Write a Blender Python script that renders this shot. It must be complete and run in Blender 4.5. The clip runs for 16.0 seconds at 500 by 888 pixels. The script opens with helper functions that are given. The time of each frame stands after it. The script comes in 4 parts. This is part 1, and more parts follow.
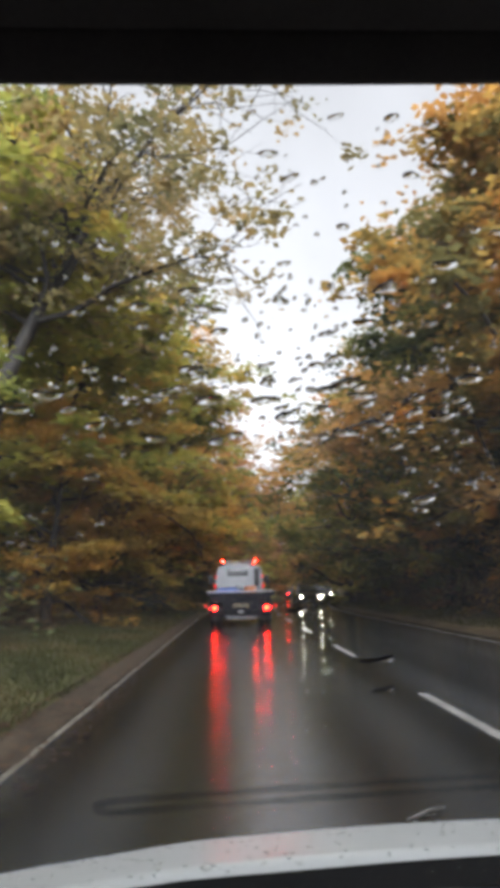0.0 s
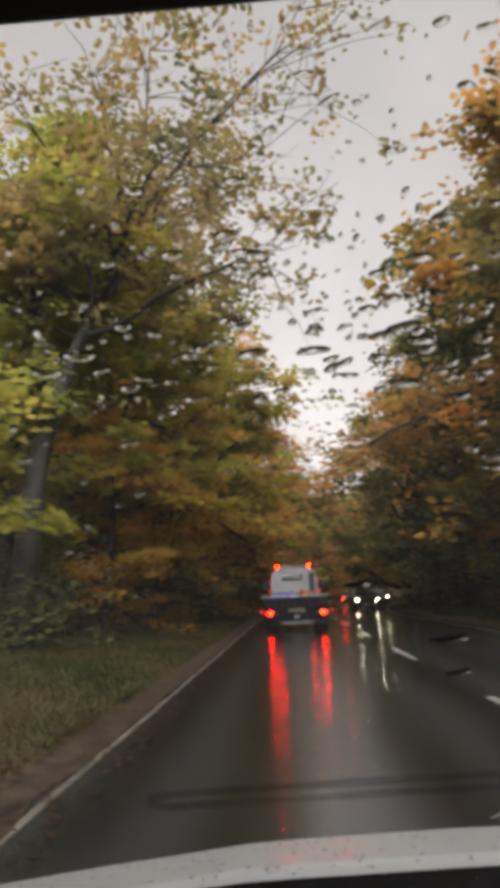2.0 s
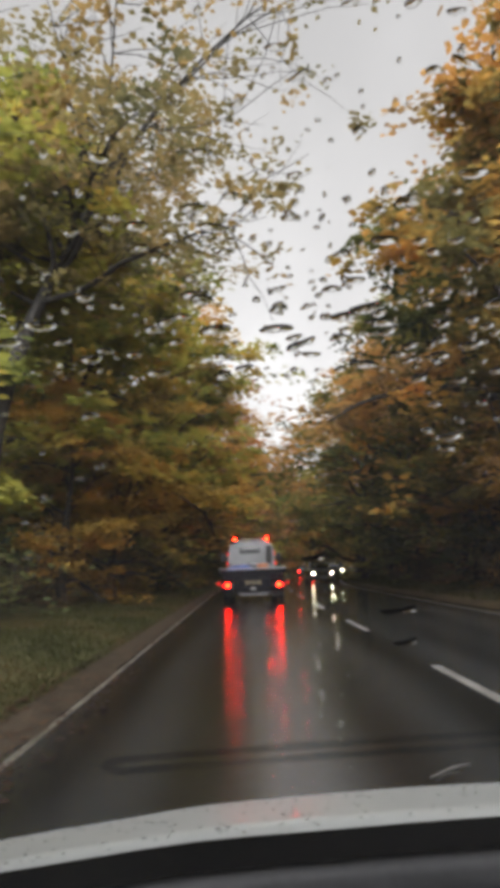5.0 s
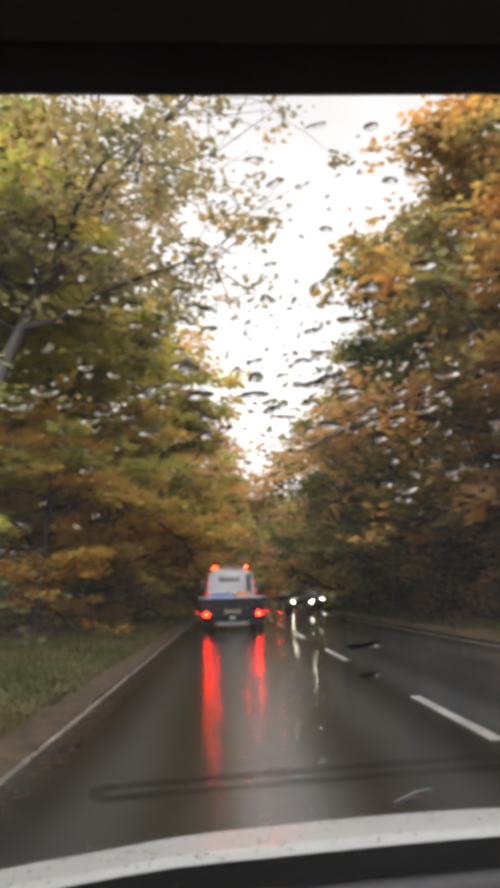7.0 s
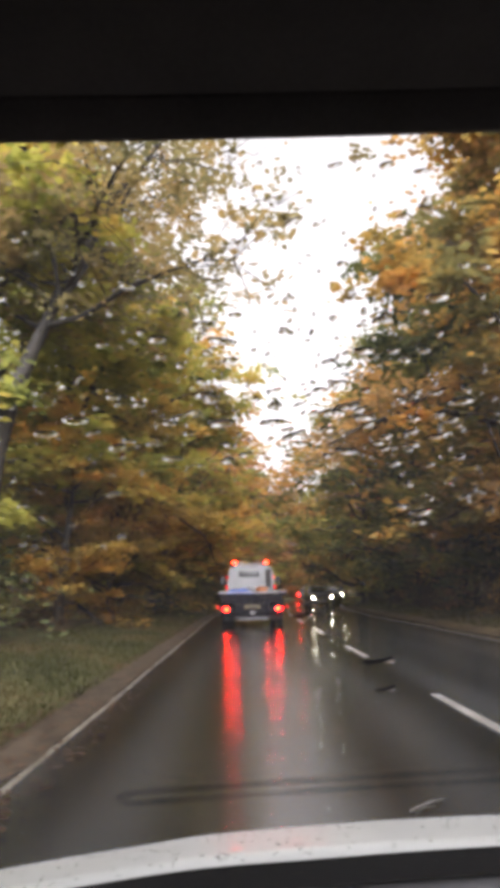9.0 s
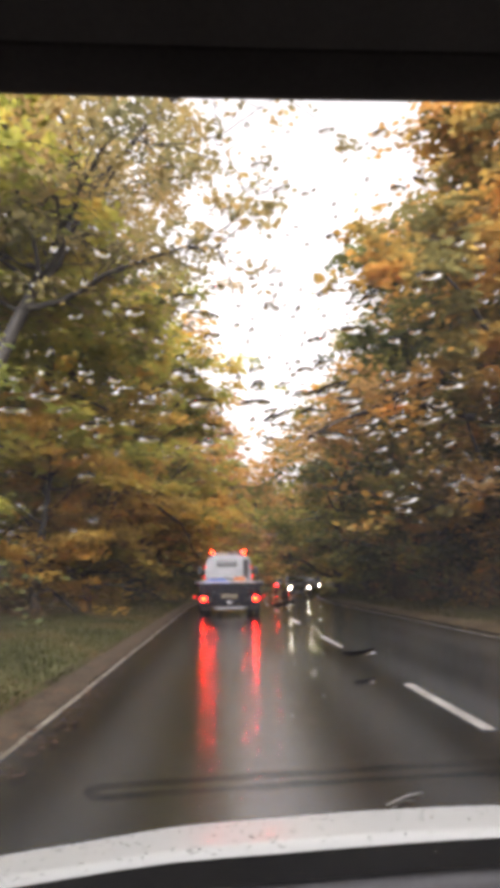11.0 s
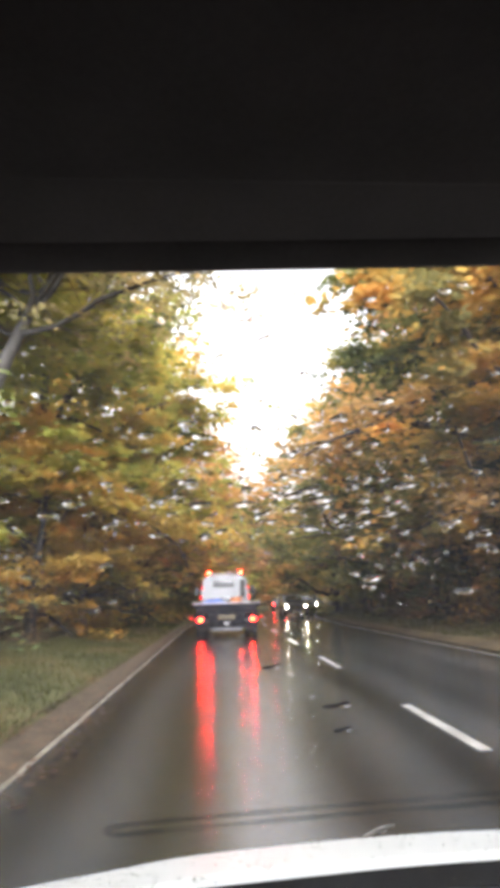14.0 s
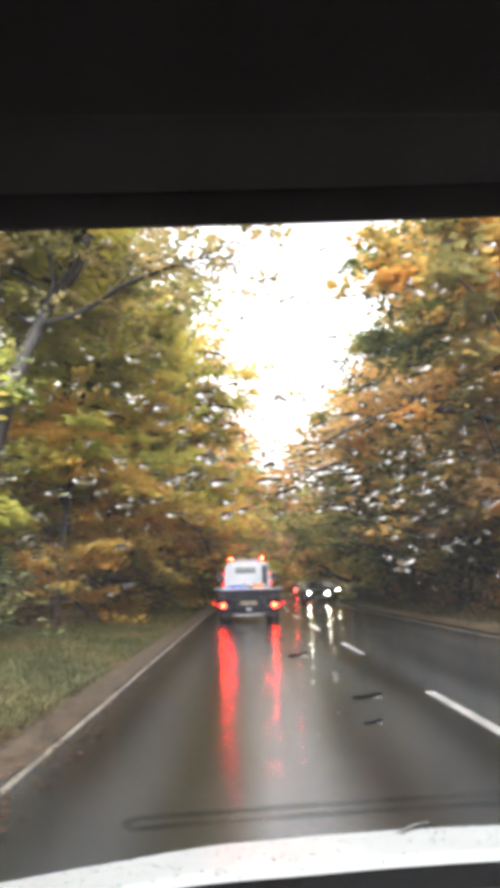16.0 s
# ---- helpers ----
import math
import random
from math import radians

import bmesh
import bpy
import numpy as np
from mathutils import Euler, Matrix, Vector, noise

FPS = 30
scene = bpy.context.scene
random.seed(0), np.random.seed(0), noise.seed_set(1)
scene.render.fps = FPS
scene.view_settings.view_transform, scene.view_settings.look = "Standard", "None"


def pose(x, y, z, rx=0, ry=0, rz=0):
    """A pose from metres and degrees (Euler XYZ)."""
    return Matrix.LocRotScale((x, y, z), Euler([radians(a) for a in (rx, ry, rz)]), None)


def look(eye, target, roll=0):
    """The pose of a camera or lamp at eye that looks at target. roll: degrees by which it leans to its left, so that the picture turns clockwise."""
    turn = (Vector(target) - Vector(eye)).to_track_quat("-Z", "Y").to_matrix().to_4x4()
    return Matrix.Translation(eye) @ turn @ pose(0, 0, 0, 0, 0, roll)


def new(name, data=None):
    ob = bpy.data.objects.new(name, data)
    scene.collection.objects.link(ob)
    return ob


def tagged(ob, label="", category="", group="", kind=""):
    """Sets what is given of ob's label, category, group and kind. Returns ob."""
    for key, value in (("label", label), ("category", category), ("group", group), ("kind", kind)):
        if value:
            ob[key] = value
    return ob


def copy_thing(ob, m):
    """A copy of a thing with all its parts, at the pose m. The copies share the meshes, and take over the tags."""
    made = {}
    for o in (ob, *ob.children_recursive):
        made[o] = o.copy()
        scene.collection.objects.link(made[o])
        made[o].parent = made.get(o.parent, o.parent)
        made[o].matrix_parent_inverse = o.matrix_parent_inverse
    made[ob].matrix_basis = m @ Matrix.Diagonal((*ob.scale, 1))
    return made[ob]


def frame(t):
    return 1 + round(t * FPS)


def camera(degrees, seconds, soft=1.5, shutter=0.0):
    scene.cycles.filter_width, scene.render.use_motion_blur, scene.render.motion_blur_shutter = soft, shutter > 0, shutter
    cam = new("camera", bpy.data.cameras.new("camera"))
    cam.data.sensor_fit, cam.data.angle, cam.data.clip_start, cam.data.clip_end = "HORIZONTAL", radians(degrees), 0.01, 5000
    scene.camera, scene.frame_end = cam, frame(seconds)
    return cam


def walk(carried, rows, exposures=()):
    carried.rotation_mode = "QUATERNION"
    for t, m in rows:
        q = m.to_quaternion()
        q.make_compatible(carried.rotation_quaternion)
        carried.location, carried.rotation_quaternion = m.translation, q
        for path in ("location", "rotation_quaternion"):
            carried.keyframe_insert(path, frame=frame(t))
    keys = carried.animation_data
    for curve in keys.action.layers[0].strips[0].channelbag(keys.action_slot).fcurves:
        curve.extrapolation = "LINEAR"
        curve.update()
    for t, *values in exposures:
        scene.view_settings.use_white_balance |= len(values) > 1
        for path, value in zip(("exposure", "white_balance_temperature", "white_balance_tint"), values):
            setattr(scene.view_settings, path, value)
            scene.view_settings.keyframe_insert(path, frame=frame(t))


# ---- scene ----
# ---- camera: held by a passenger inside the car ----
cam = camera(46.0, 16.0, soft=7.0)
ROWS = [  # seconds, ahead, up, pitch, roll, yaw
    (0.0, 0.042, 1.217, 13.88, 1.0, -1.58), (0.5, 0.039, 1.214, 13.79, 1.2, -1.50),
    (1.0, 0.038, 1.218, 13.84, 1.5, -0.65), (1.5, 0.085, 1.200, 14.22, 1.6, 2.46),
    (2.0, 0.086, 1.194, 14.55, 2.2, 3.62), (2.5, 0.080, 1.192, 14.35, 3.1, 1.98),
    (3.0, 0.078, 1.193, 14.02, 3.4, 1.18), (3.5, 0.077, 1.186, 13.05, 3.0, 0.19),
    (4.0, 0.083, 1.199, 11.87, 2.6, -0.11), (4.3, 0.083, 1.198, 11.60, 2.4, -0.15),
    (5.3, 0.078, 1.193, 12.00, 1.4, -0.60), (6.3, 0.066, 1.189, 12.90, 0.9, -1.25),
    (6.5, 0.061, 1.188, 13.44, 1.0, -1.66), (7.0, 0.026, 1.203, 14.42, 1.7, -2.35),
    (7.5, 0.058, 1.194, 14.28, 1.3, -1.81), (8.0, 0.063, 1.194, 13.13, 1.1, -1.09),
    (8.5, 0.029, 1.206, 13.26, 1.3, -0.86), (9.0, 0.001, 1.222, 13.98, 1.2, -0.49),
    (9.5, 0.035, 1.208, 13.70, 0.9, -0.49), (9.8, 0.034, 1.209, 13.50, 1.2, -0.70),
    (10.8, 0.026, 1.218, 13.10, 0.7, -2.30), (11.7, 0.017, 1.228, 12.75, 0.3, -3.35),
    (12.0, 0.013, 1.232, 12.72, 0.3, -3.45), (12.5, -0.017, 1.261, 12.94, 0.5, -3.66),
    (13.0, -0.104, 1.277, 13.59, 1.2, -3.74), (13.5, -0.096, 1.273, 14.37, 1.6, -3.50),
    (14.0, -0.091, 1.267, 14.75, 1.5, -2.90), (14.5, -0.130, 1.282, 15.34, 1.5, -1.97),
    (15.0, -0.088, 1.264, 15.02, 1.3, -1.26), (15.5, -0.005, 1.239, 13.81, 1.4, -0.89),
    (16.0, -0.048, 1.265, 13.53, 1.3, -0.83),
]
walk(cam, [(t, pose(0, y, z, 90 + p, r, w)) for t, y, z, p, r, w in ROWS],
     exposures=[
         (0.0, 0.33, 6110, 13), (0.5, 0.33, 6110, 13), (1.0, 0.30, 6260, 13), (1.5, 0.12, 6750, 15), (2.0, -0.14, 6800, 16),
         (2.5, 0.09, 6650, 14), (3.0, 0.25, 6850, 16), (3.5, 0.38, 6400, 13), (4.0, -0.05, 6330, 12), (4.3, -0.04, 6350, 12),
         (6.5, 0.07, 6950, 16), (7.0, 0.55, 6650, 15), (7.5, 0.62, 6500, 17), (8.0, 0.37, 6400, 16), (8.5, 0.40, 6600, 16),
         (9.0, 0.75, 6550, 19), (9.5, 0.83, 6650, 20), (12.0, 1.30, 6700, 20), (12.5, 1.67, 6570, 20), (13.0, 1.60, 6570, 20),
         (13.5, 1.67, 6580, 19), (14.0, 1.60, 6350, 15), (14.5, 1.55, 6350, 16), (15.0, 1.83, 6310, 15), (15.5, 1.13, 6280, 15),
         (16.0, 1.57, 6310, 13),
     ])

# ---- overcast daylight ----
world = bpy.data.worlds.new("overcast_sky")
scene.world = world
world.use_nodes = True
wt = world.node_tree
wt.nodes.clear()
w_out = wt.nodes.new("ShaderNodeOutputWorld")
w_bg = wt.nodes.new("ShaderNodeBackground")
w_sky = wt.nodes.new("ShaderNodeTexSky")
w_sky.sky_type = "NISHITA"
w_sky.sun_disc = False
w_sky.sun_elevation, w_sky.sun_rotation = radians(47), radians(176)
w_sky.air_density, w_sky.dust_density = 1.0, 6.0
w_grey = wt.nodes.new("ShaderNodeHueSaturation")
w_grey.inputs["Saturation"].default_value = 0.0
w_tex = wt.nodes.new("ShaderNodeTexCoord")
w_noise = wt.nodes.new("ShaderNodeTexNoise")
w_noise.inputs["Scale"].default_value = 3.0
w_noise.inputs["Detail"].default_value = 5.0
w_ramp = wt.nodes.new("ShaderNodeMapRange")
w_ramp.inputs["From Min"].default_value, w_ramp.inputs["From Max"].default_value = 0.3, 0.7
w_ramp.inputs["To Min"].default_value, w_ramp.inputs["To Max"].default_value = 1.90, 2.45
w_mul = wt.nodes.new("ShaderNodeVectorMath")
w_mul.operation = "SCALE"
wt.links.new(w_sky.outputs[0], w_grey.inputs["Color"])
wt.links.new(w_tex.outputs["Generated"], w_noise.inputs["Vector"])
wt.links.new(w_noise.outputs[0], w_ramp.inputs["Value"])
wt.links.new(w_grey.outputs[0], w_mul.inputs[0])
wt.links.new(w_ramp.outputs[0], w_mul.inputs["Scale"])
wt.links.new(w_mul.outputs[0], w_bg.inputs["Color"])
w_bg.inputs["Strength"].default_value = 0.15
wt.links.new(w_bg.outputs[0], w_out.inputs["Surface"])

sun_data = bpy.data.lights.new("sun", "SUN")
sun_data.energy, sun_data.angle, sun_data.color = 1.1, radians(60), (1.0, 0.97, 0.94)
sun = new("sun", sun_data)
sun.matrix_world = look((2.5, -27.4, 38), (0, 8, 0))


# ---- materials ----
def material(name):
    m = bpy.data.materials.new(name)
    m.use_nodes = True
    return m, m.node_tree, m.node_tree.nodes["Principled BSDF"]


def noise_node(nt, scale, detail=4.0, coord="Object", stretch=None):
    tc = nt.nodes.new("ShaderNodeTexCoord")
    n = nt.nodes.new("ShaderNodeTexNoise")
    n.inputs["Scale"].default_value, n.inputs["Detail"].default_value = scale, detail
    if stretch:
        mp = nt.nodes.new("ShaderNodeMapping")
        mp.inputs["Scale"].default_value = stretch
        nt.links.new(tc.outputs[coord], mp.inputs["Vector"])
        nt.links.new(mp.outputs[0], n.inputs["Vector"])
    else:
        nt.links.new(tc.outputs[coord], n.inputs["Vector"])
    return n


def ramp_node(nt, source, stops):
    r = nt.nodes.new("ShaderNodeValToRGB")
    els = r.color_ramp.elements
    while len(els) < len(stops):
        els.new(0.5)
    for e, (p, c) in zip(els, stops):
        e.position, e.color = p, (*c, 1)
    nt.links.new(source, r.inputs["Fac"])
    return r


def surface(name, dark, light, scale=6.0, rough=0.7, metal=0.0, bump=0.2, coat=0.0, fine=60.0, dist=0.01, stretch=None):
    """A surface with variation at two scales and fine relief."""
    m, nt, b = material(name)
    big = noise_node(nt, scale, 5, stretch=stretch)
    small = noise_node(nt, fine, 3)
    mix = nt.nodes.new("ShaderNodeMath")
    mix.operation = "MULTIPLY_ADD"
    mix.inputs[1].default_value, mix.inputs[2].default_value = 0.35, 0.0
    add = nt.nodes.new("ShaderNodeMath")
    add.operation = "MULTIPLY_ADD"
    add.inputs[1].default_value = 0.65
    nt.links.new(small.outputs[0], mix.inputs[0])
    nt.links.new(big.outputs[0], add.inputs[0])
    nt.links.new(mix.outputs[0], add.inputs[2])
    col = ramp_node(nt, add.outputs[0], [(0.32, dark), (0.68, light)])
    nt.links.new(col.outputs[0], b.inputs["Base Color"])
    b.inputs["Roughness"].default_value, b.inputs["Metallic"].default_value = rough, metal
    b.inputs["Coat Weight"].default_value = coat
    b.inputs["Coat Roughness"].default_value = 0.06
    if bump:
        bp = nt.nodes.new("ShaderNodeBump")
        bp.inputs["Strength"].default_value, bp.inputs["Distance"].default_value = bump, dist
        nt.links.new(add.outputs[0], bp.inputs["Height"])
        nt.links.new(bp.outputs[0], b.inputs["Normal"])
    return m


def dull(m):
    m.node_tree.nodes["Principled BSDF"].inputs["Specular IOR Level"].default_value = 0.12
    return m


def lamp_material(name, colour, strength):
    m, nt, b = material(name)
    b.inputs["Base Color"].default_value = (*colour, 1)
    b.inputs["Emission Color"].default_value = (*colour, 1)
    b.inputs["Emission Strength"].default_value = strength
    b.inputs["Roughness"].default_value = 0.2
    return m


def leaf_material(name, tones):
    """Leaves: each one its own tone, each plant shifted as a whole; some light passes through."""
    m, nt, b = material(name)
    geo = nt.nodes.new("ShaderNodeNewGeometry")
    info = nt.nodes.new("ShaderNodeObjectInfo")
    patch = noise_node(nt, 0.55, 2)
    a = nt.nodes.new("ShaderNodeMath")
    a.operation = "MULTIPLY_ADD"
    a.inputs[1].default_value = 0.11
    nt.links.new(geo.outputs["Random Per Island"], a.inputs[0])
    p = nt.nodes.new("ShaderNodeMath")
    p.operation = "MULTIPLY_ADD"
    p.inputs[1].default_value = 2.1
    nt.links.new(patch.outputs[0], p.inputs[0])
    o = nt.nodes.new("ShaderNodeMath")
    o.operation = "MULTIPLY_ADD"
    o.inputs[1].default_value, o.inputs[2].default_value = 0.36, -0.81
    nt.links.new(info.outputs["Random"], o.inputs[0])
    nt.links.new(o.outputs[0], p.inputs[2])
    nt.links.new(p.outputs[0], a.inputs[2])
    n = len(tones)
    col = ramp_node(nt, a.outputs[0], [(0.12 + 0.76 * i / (n - 1), c) for i, c in enumerate(tones)])
    nt.links.new(col.outputs[0], b.inputs["Base Color"])
    b.inputs["Roughness"].default_value = 0.55
    b.inputs["Specular IOR Level"].default_value = 0.2
    tr = nt.nodes.new("ShaderNodeBsdfTranslucent")
    nt.links.new(col.outputs[0], tr.inputs["Color"])
    mx = nt.nodes.new("ShaderNodeMixShader")
    mx.inputs[0].default_value = 0.6
    nt.links.new(b.outputs[0], mx.inputs[1])
    nt.links.new(tr.outputs[0], mx.inputs[2])
    nt.links.new(mx.outputs[0], nt.nodes["Material Output"].inputs["Surface"])
    return m


LEAF = {
    "olive": leaf_material("leaf_olive", [(0.110, 0.135, 0.040), (0.244, 0.261, 0.059), (0.395, 0.368, 0.075), (0.476, 0.332, 0.075)]),
    "green": leaf_material("leaf_green", [(0.044, 0.065, 0.039), (0.087, 0.116, 0.052), (0.165, 0.182, 0.070), (0.283, 0.244, 0.090)]),
    "gold": leaf_material("leaf_gold", [(0.145, 0.131, 0.046), (0.405, 0.262, 0.065), (0.578, 0.299, 0.072), (0.538, 0.195, 0.058)]),
    "rust": leaf_material("leaf_rust", [(0.168, 0.100, 0.051), (0.338, 0.171, 0.071), (0.496, 0.227, 0.084), (0.535, 0.207, 0.072)]),
    "brown": leaf_material("leaf_brown", [(0.149, 0.120, 0.061), (0.318, 0.205, 0.088), (0.477, 0.276, 0.090), (0.557, 0.301, 0.090)]),
    "amber": leaf_material("leaf_amber", [(0.170, 0.150, 0.046), (0.368, 0.260, 0.064), (0.517, 0.345, 0.074), (0.536, 0.291, 0.067)]),
    "moss": leaf_material("leaf_moss", [(0.050, 0.066, 0.034), (0.125, 0.140, 0.046), (0.250, 0.225, 0.060), (0.420, 0.280, 0.070)]),
    "oak": leaf_material("leaf_oak", [(0.085, 0.089, 0.048), (0.167, 0.154, 0.071), (0.262, 0.211, 0.088), (0.364, 0.248, 0.099)]),
    "bracken": leaf_material("leaf_bracken", [(0.054, 0.050, 0.027), (0.097, 0.076, 0.042), (0.158, 0.107, 0.058), (0.220, 0.138, 0.069)]),
    "litter": leaf_material("leaf_litter", [(0.038, 0.026, 0.020), (0.081, 0.047, 0.031), (0.142, 0.078, 0.044), (0.208, 0.114, 0.060)]),
}
BARK = surface("wet_bark", (0.009, 0.008, 0.007), (0.036, 0.031, 0.025), 3, 0.75, bump=0.6, fine=25, dist=0.03, stretch=(1, 1, 0.25))
GRASS = leaf_material("grass_blade", [(0.030, 0.036, 0.011), (0.046, 0.052, 0.015), (0.066, 0.062, 0.020), (0.10, 0.074, 0.032)])
SOIL = surface("leafy_soil", (0.018, 0.014, 0.008), (0.075, 0.055, 0.028), 0.8, 0.9, bump=0.6, fine=14, dist=0.05)
VERGE = surface("verge_turf", (0.026, 0.028, 0.010), (0.066, 0.062, 0.024), 0.9, 0.85, bump=0.6, fine=18, dist=0.04)
MOULD = surface("wet_leaf_mould", (0.012, 0.010, 0.007), (0.062, 0.046, 0.031), 4.5, 0.7, bump=0.7, fine=30, dist=0.03)
PAINT = surface("road_paint", (0.08, 0.077, 0.07), (0.28, 0.27, 0.25), 3, 0.35, bump=0.3, fine=35, dist=0.004)
OLD_PAINT = surface("worn_edge_paint", (0.014, 0.012, 0.010), (0.19, 0.175, 0.145), 2.0, 0.4, bump=0.3, fine=35, dist=0.004)
WHITE = surface("white_car_paint", (0.46, 0.485, 0.475), (0.53, 0.555, 0.545), 1.2, 0.35, bump=0.03, coat=0.25, fine=30, dist=0.002)
TRUCK_WHITE = surface("white_truck_paint", (0.22, 0.228, 0.24), (0.30, 0.31, 0.325), 1.6, 0.35, bump=0.04, coat=0.6, fine=20)
TRIM = surface("dark_cabin_lining", (0.032, 0.026, 0.025), (0.052, 0.043, 0.042), 12, 0.9, bump=0.2, fine=220, dist=0.002)
PLASTIC = surface("black_plastic", (0.012, 0.012, 0.013), (0.03, 0.03, 0.031), 9, 0.5, bump=0.15, fine=150, dist=0.002)
GREY_PLASTIC = surface("grey_cowl_plastic", (0.08, 0.08, 0.087), (0.13, 0.13, 0.14), 7, 0.55, bump=0.2, fine=120, dist=0.002)
SEAL = surface("wet_black_seal", (0.003, 0.003, 0.0035), (0.007, 0.007, 0.008), 9, 0.6, bump=0.1, fine=90, dist=0.001)
PALE_STEEL = surface("pale_worn_steel", (0.30, 0.30, 0.30), (0.52, 0.52, 0.52), 5, 0.45, metal=0.1, bump=0.15, fine=40)
RUBBER = surface("tyre_rubber", (0.010, 0.010, 0.010), (0.028, 0.027, 0.026), 8, 0.8, bump=0.2, fine=60)
STEEL = surface("dirty_steel", (0.10, 0.10, 0.10), (0.26, 0.26, 0.27), 4, 0.4, metal=0.8, bump=0.15, fine=40)
CHASSIS = surface("dark_chassis_steel", (0.004, 0.004, 0.006), (0.012, 0.012, 0.016), 5, 0.7, metal=0.0, bump=0.2, fine=40)
SHRED = surface("wet_dead_leaf", (0.010, 0.008, 0.006), (0.030, 0.022, 0.015), 60, 0.5, bump=0.3, fine=400, dist=0.001)
PALE_STEM = surface("pale_leaf_stem", (0.30, 0.29, 0.26), (0.50, 0.48, 0.44), 80, 0.4, bump=0.2, fine=500, dist=0.001)
BLUE = surface("blue_tarpaulin", (0.02, 0.05, 0.18), (0.05, 0.11, 0.34), 5, 0.5, bump=0.4, fine=20)
ORANGE = surface("orange_strap", (0.45, 0.12, 0.03), (0.6, 0.2, 0.05), 8, 0.6)
CARGREY = surface("dark_car_paint", (0.03, 0.032, 0.038), (0.06, 0.063, 0.07), 2, 0.3, coat=1.0, bump=0.02)
PLATE = surface("yellow_plate", (0.095, 0.072, 0.036), (0.15, 0.115, 0.05), 10, 0.4)
dull(CHASSIS)
dull(VERGE)
dull(SOIL)
dull(MOULD)
dull(SEAL)
RED_LAMP = lamp_material("lit_red_lens", (1.0, 0.0014, 0.0004), 140.0)
FAR_RED = lamp_material("lit_far_brake_lens", (1.0, 0.006, 0.004), 60.0)
RED_HOT = lamp_material("lit_brake_bulb", (1.0, 0.40, 0.03), 3.0)
RED_DIM = lamp_material("dim_red_lens", (1.0, 0.02, 0.02), 0.8)
AMBER = lamp_material("lit_roof_beacon", (1.0, 0.0032, 0.0004), 620.0)
HEADLAMP = lamp_material("lit_headlamp", (1.0, 0.92, 0.62), 75.0)


def make_road():
    """Wet asphalt: polished damp wheel tracks along the lanes, smoother and lighter than between them, spaced to fit
    the camera's view.
    """
    m, nt, b = material("wet_asphalt")
    tc = nt.nodes.new("ShaderNodeTexCoord")
    sep = nt.nodes.new("ShaderNodeSeparateXYZ")
    nt.links.new(tc.outputs["UV"], sep.inputs[0])
    wob = noise_node(nt, 0.25, 3)
    sh = nt.nodes.new("ShaderNodeMath")
    sh.operation = "MULTIPLY_ADD"
    sh.inputs[1].default_value = 0.35
    nt.links.new(wob.outputs[0], sh.inputs[0])
    nt.links.new(sep.outputs["X"], sh.inputs[2])
    wave = nt.nodes.new("ShaderNodeMath")
    wave.operation = "SINE"
    k = nt.nodes.new("ShaderNodeMath")
    k.operation = "MULTIPLY_ADD"
    k.inputs[1].default_value, k.inputs[2].default_value = 2 * math.pi / 1.08, -1.37
    nt.links.new(sh.outputs[0], k.inputs[0])
    nt.links.new(k.outputs[0], wave.inputs[0])
    patch = noise_node(nt, 0.5, 5, stretch=(1, 0.25, 1))
    fine = noise_node(nt, 90, 3)
    s = nt.nodes.new("ShaderNodeMath")
    s.operation = "MULTIPLY_ADD"
    s.inputs[1].default_value = 0.26
    k2 = nt.nodes.new("ShaderNodeMath")
    k2.operation = "MULTIPLY_ADD"
    k2.inputs[1].default_value, k2.inputs[2].default_value = 2 * math.pi / 2.35, 0.25
    wave2 = nt.nodes.new("ShaderNodeMath")
    wave2.operation = "SINE"
    both = nt.nodes.new("ShaderNodeMath")
    both.operation = "MULTIPLY_ADD"
    both.inputs[1].default_value = 0.6
    nt.links.new(sh.outputs[0], k2.inputs[0])
    nt.links.new(k2.outputs[0], wave2.inputs[0])
    nt.links.new(wave2.outputs[0], both.inputs[0])
    nt.links.new(wave.outputs[0], both.inputs[2])
    far = nt.nodes.new("ShaderNodeMapRange")
    far.inputs["From Min"].default_value, far.inputs["From Max"].default_value = 1.9, 3.2
    far.inputs["To Min"].default_value, far.inputs["To Max"].default_value = 1.0, 0.3
    nt.links.new(sep.outputs["X"], far.inputs["Value"])
    faded = nt.nodes.new("ShaderNodeMath")
    faded.operation = "MULTIPLY"
    nt.links.new(both.outputs[0], faded.inputs[0])
    nt.links.new(far.outputs[0], faded.inputs[1])
    nt.links.new(faded.outputs[0], s.inputs[0])
    nt.links.new(patch.outputs[0], s.inputs[2])
    # sky sheen is partly put into the colour: smooth bands are lighter
    col = ramp_node(nt, s.outputs[0], [(0.22, (0.0080, 0.0085, 0.0090)), (0.78, (0.032, 0.034, 0.036))])
    grain = nt.nodes.new("ShaderNodeMix")
    grain.data_type, grain.blend_type = "RGBA", "MULTIPLY"
    grain.inputs["Factor"].default_value = 0.6
    g2 = ramp_node(nt, fine.outputs[0], [(0.3, (0.45, 0.45, 0.45)), (0.7, (1.3, 1.3, 1.3))])
    nt.links.new(col.outputs[0], grain.inputs["A"])
    nt.links.new(g2.outputs[0], grain.inputs["B"])
    nt.links.new(grain.outputs["Result"], b.inputs["Base Color"])
    rr = nt.nodes.new("ShaderNodeMapRange")
    rr.inputs["From Min"].default_value, rr.inputs["From Max"].default_value = 0.36, 0.66
    rr.inputs["To Min"].default_value, rr.inputs["To Max"].default_value = 0.13, 0.03
    nt.links.new(s.outputs[0], rr.inputs["Value"])
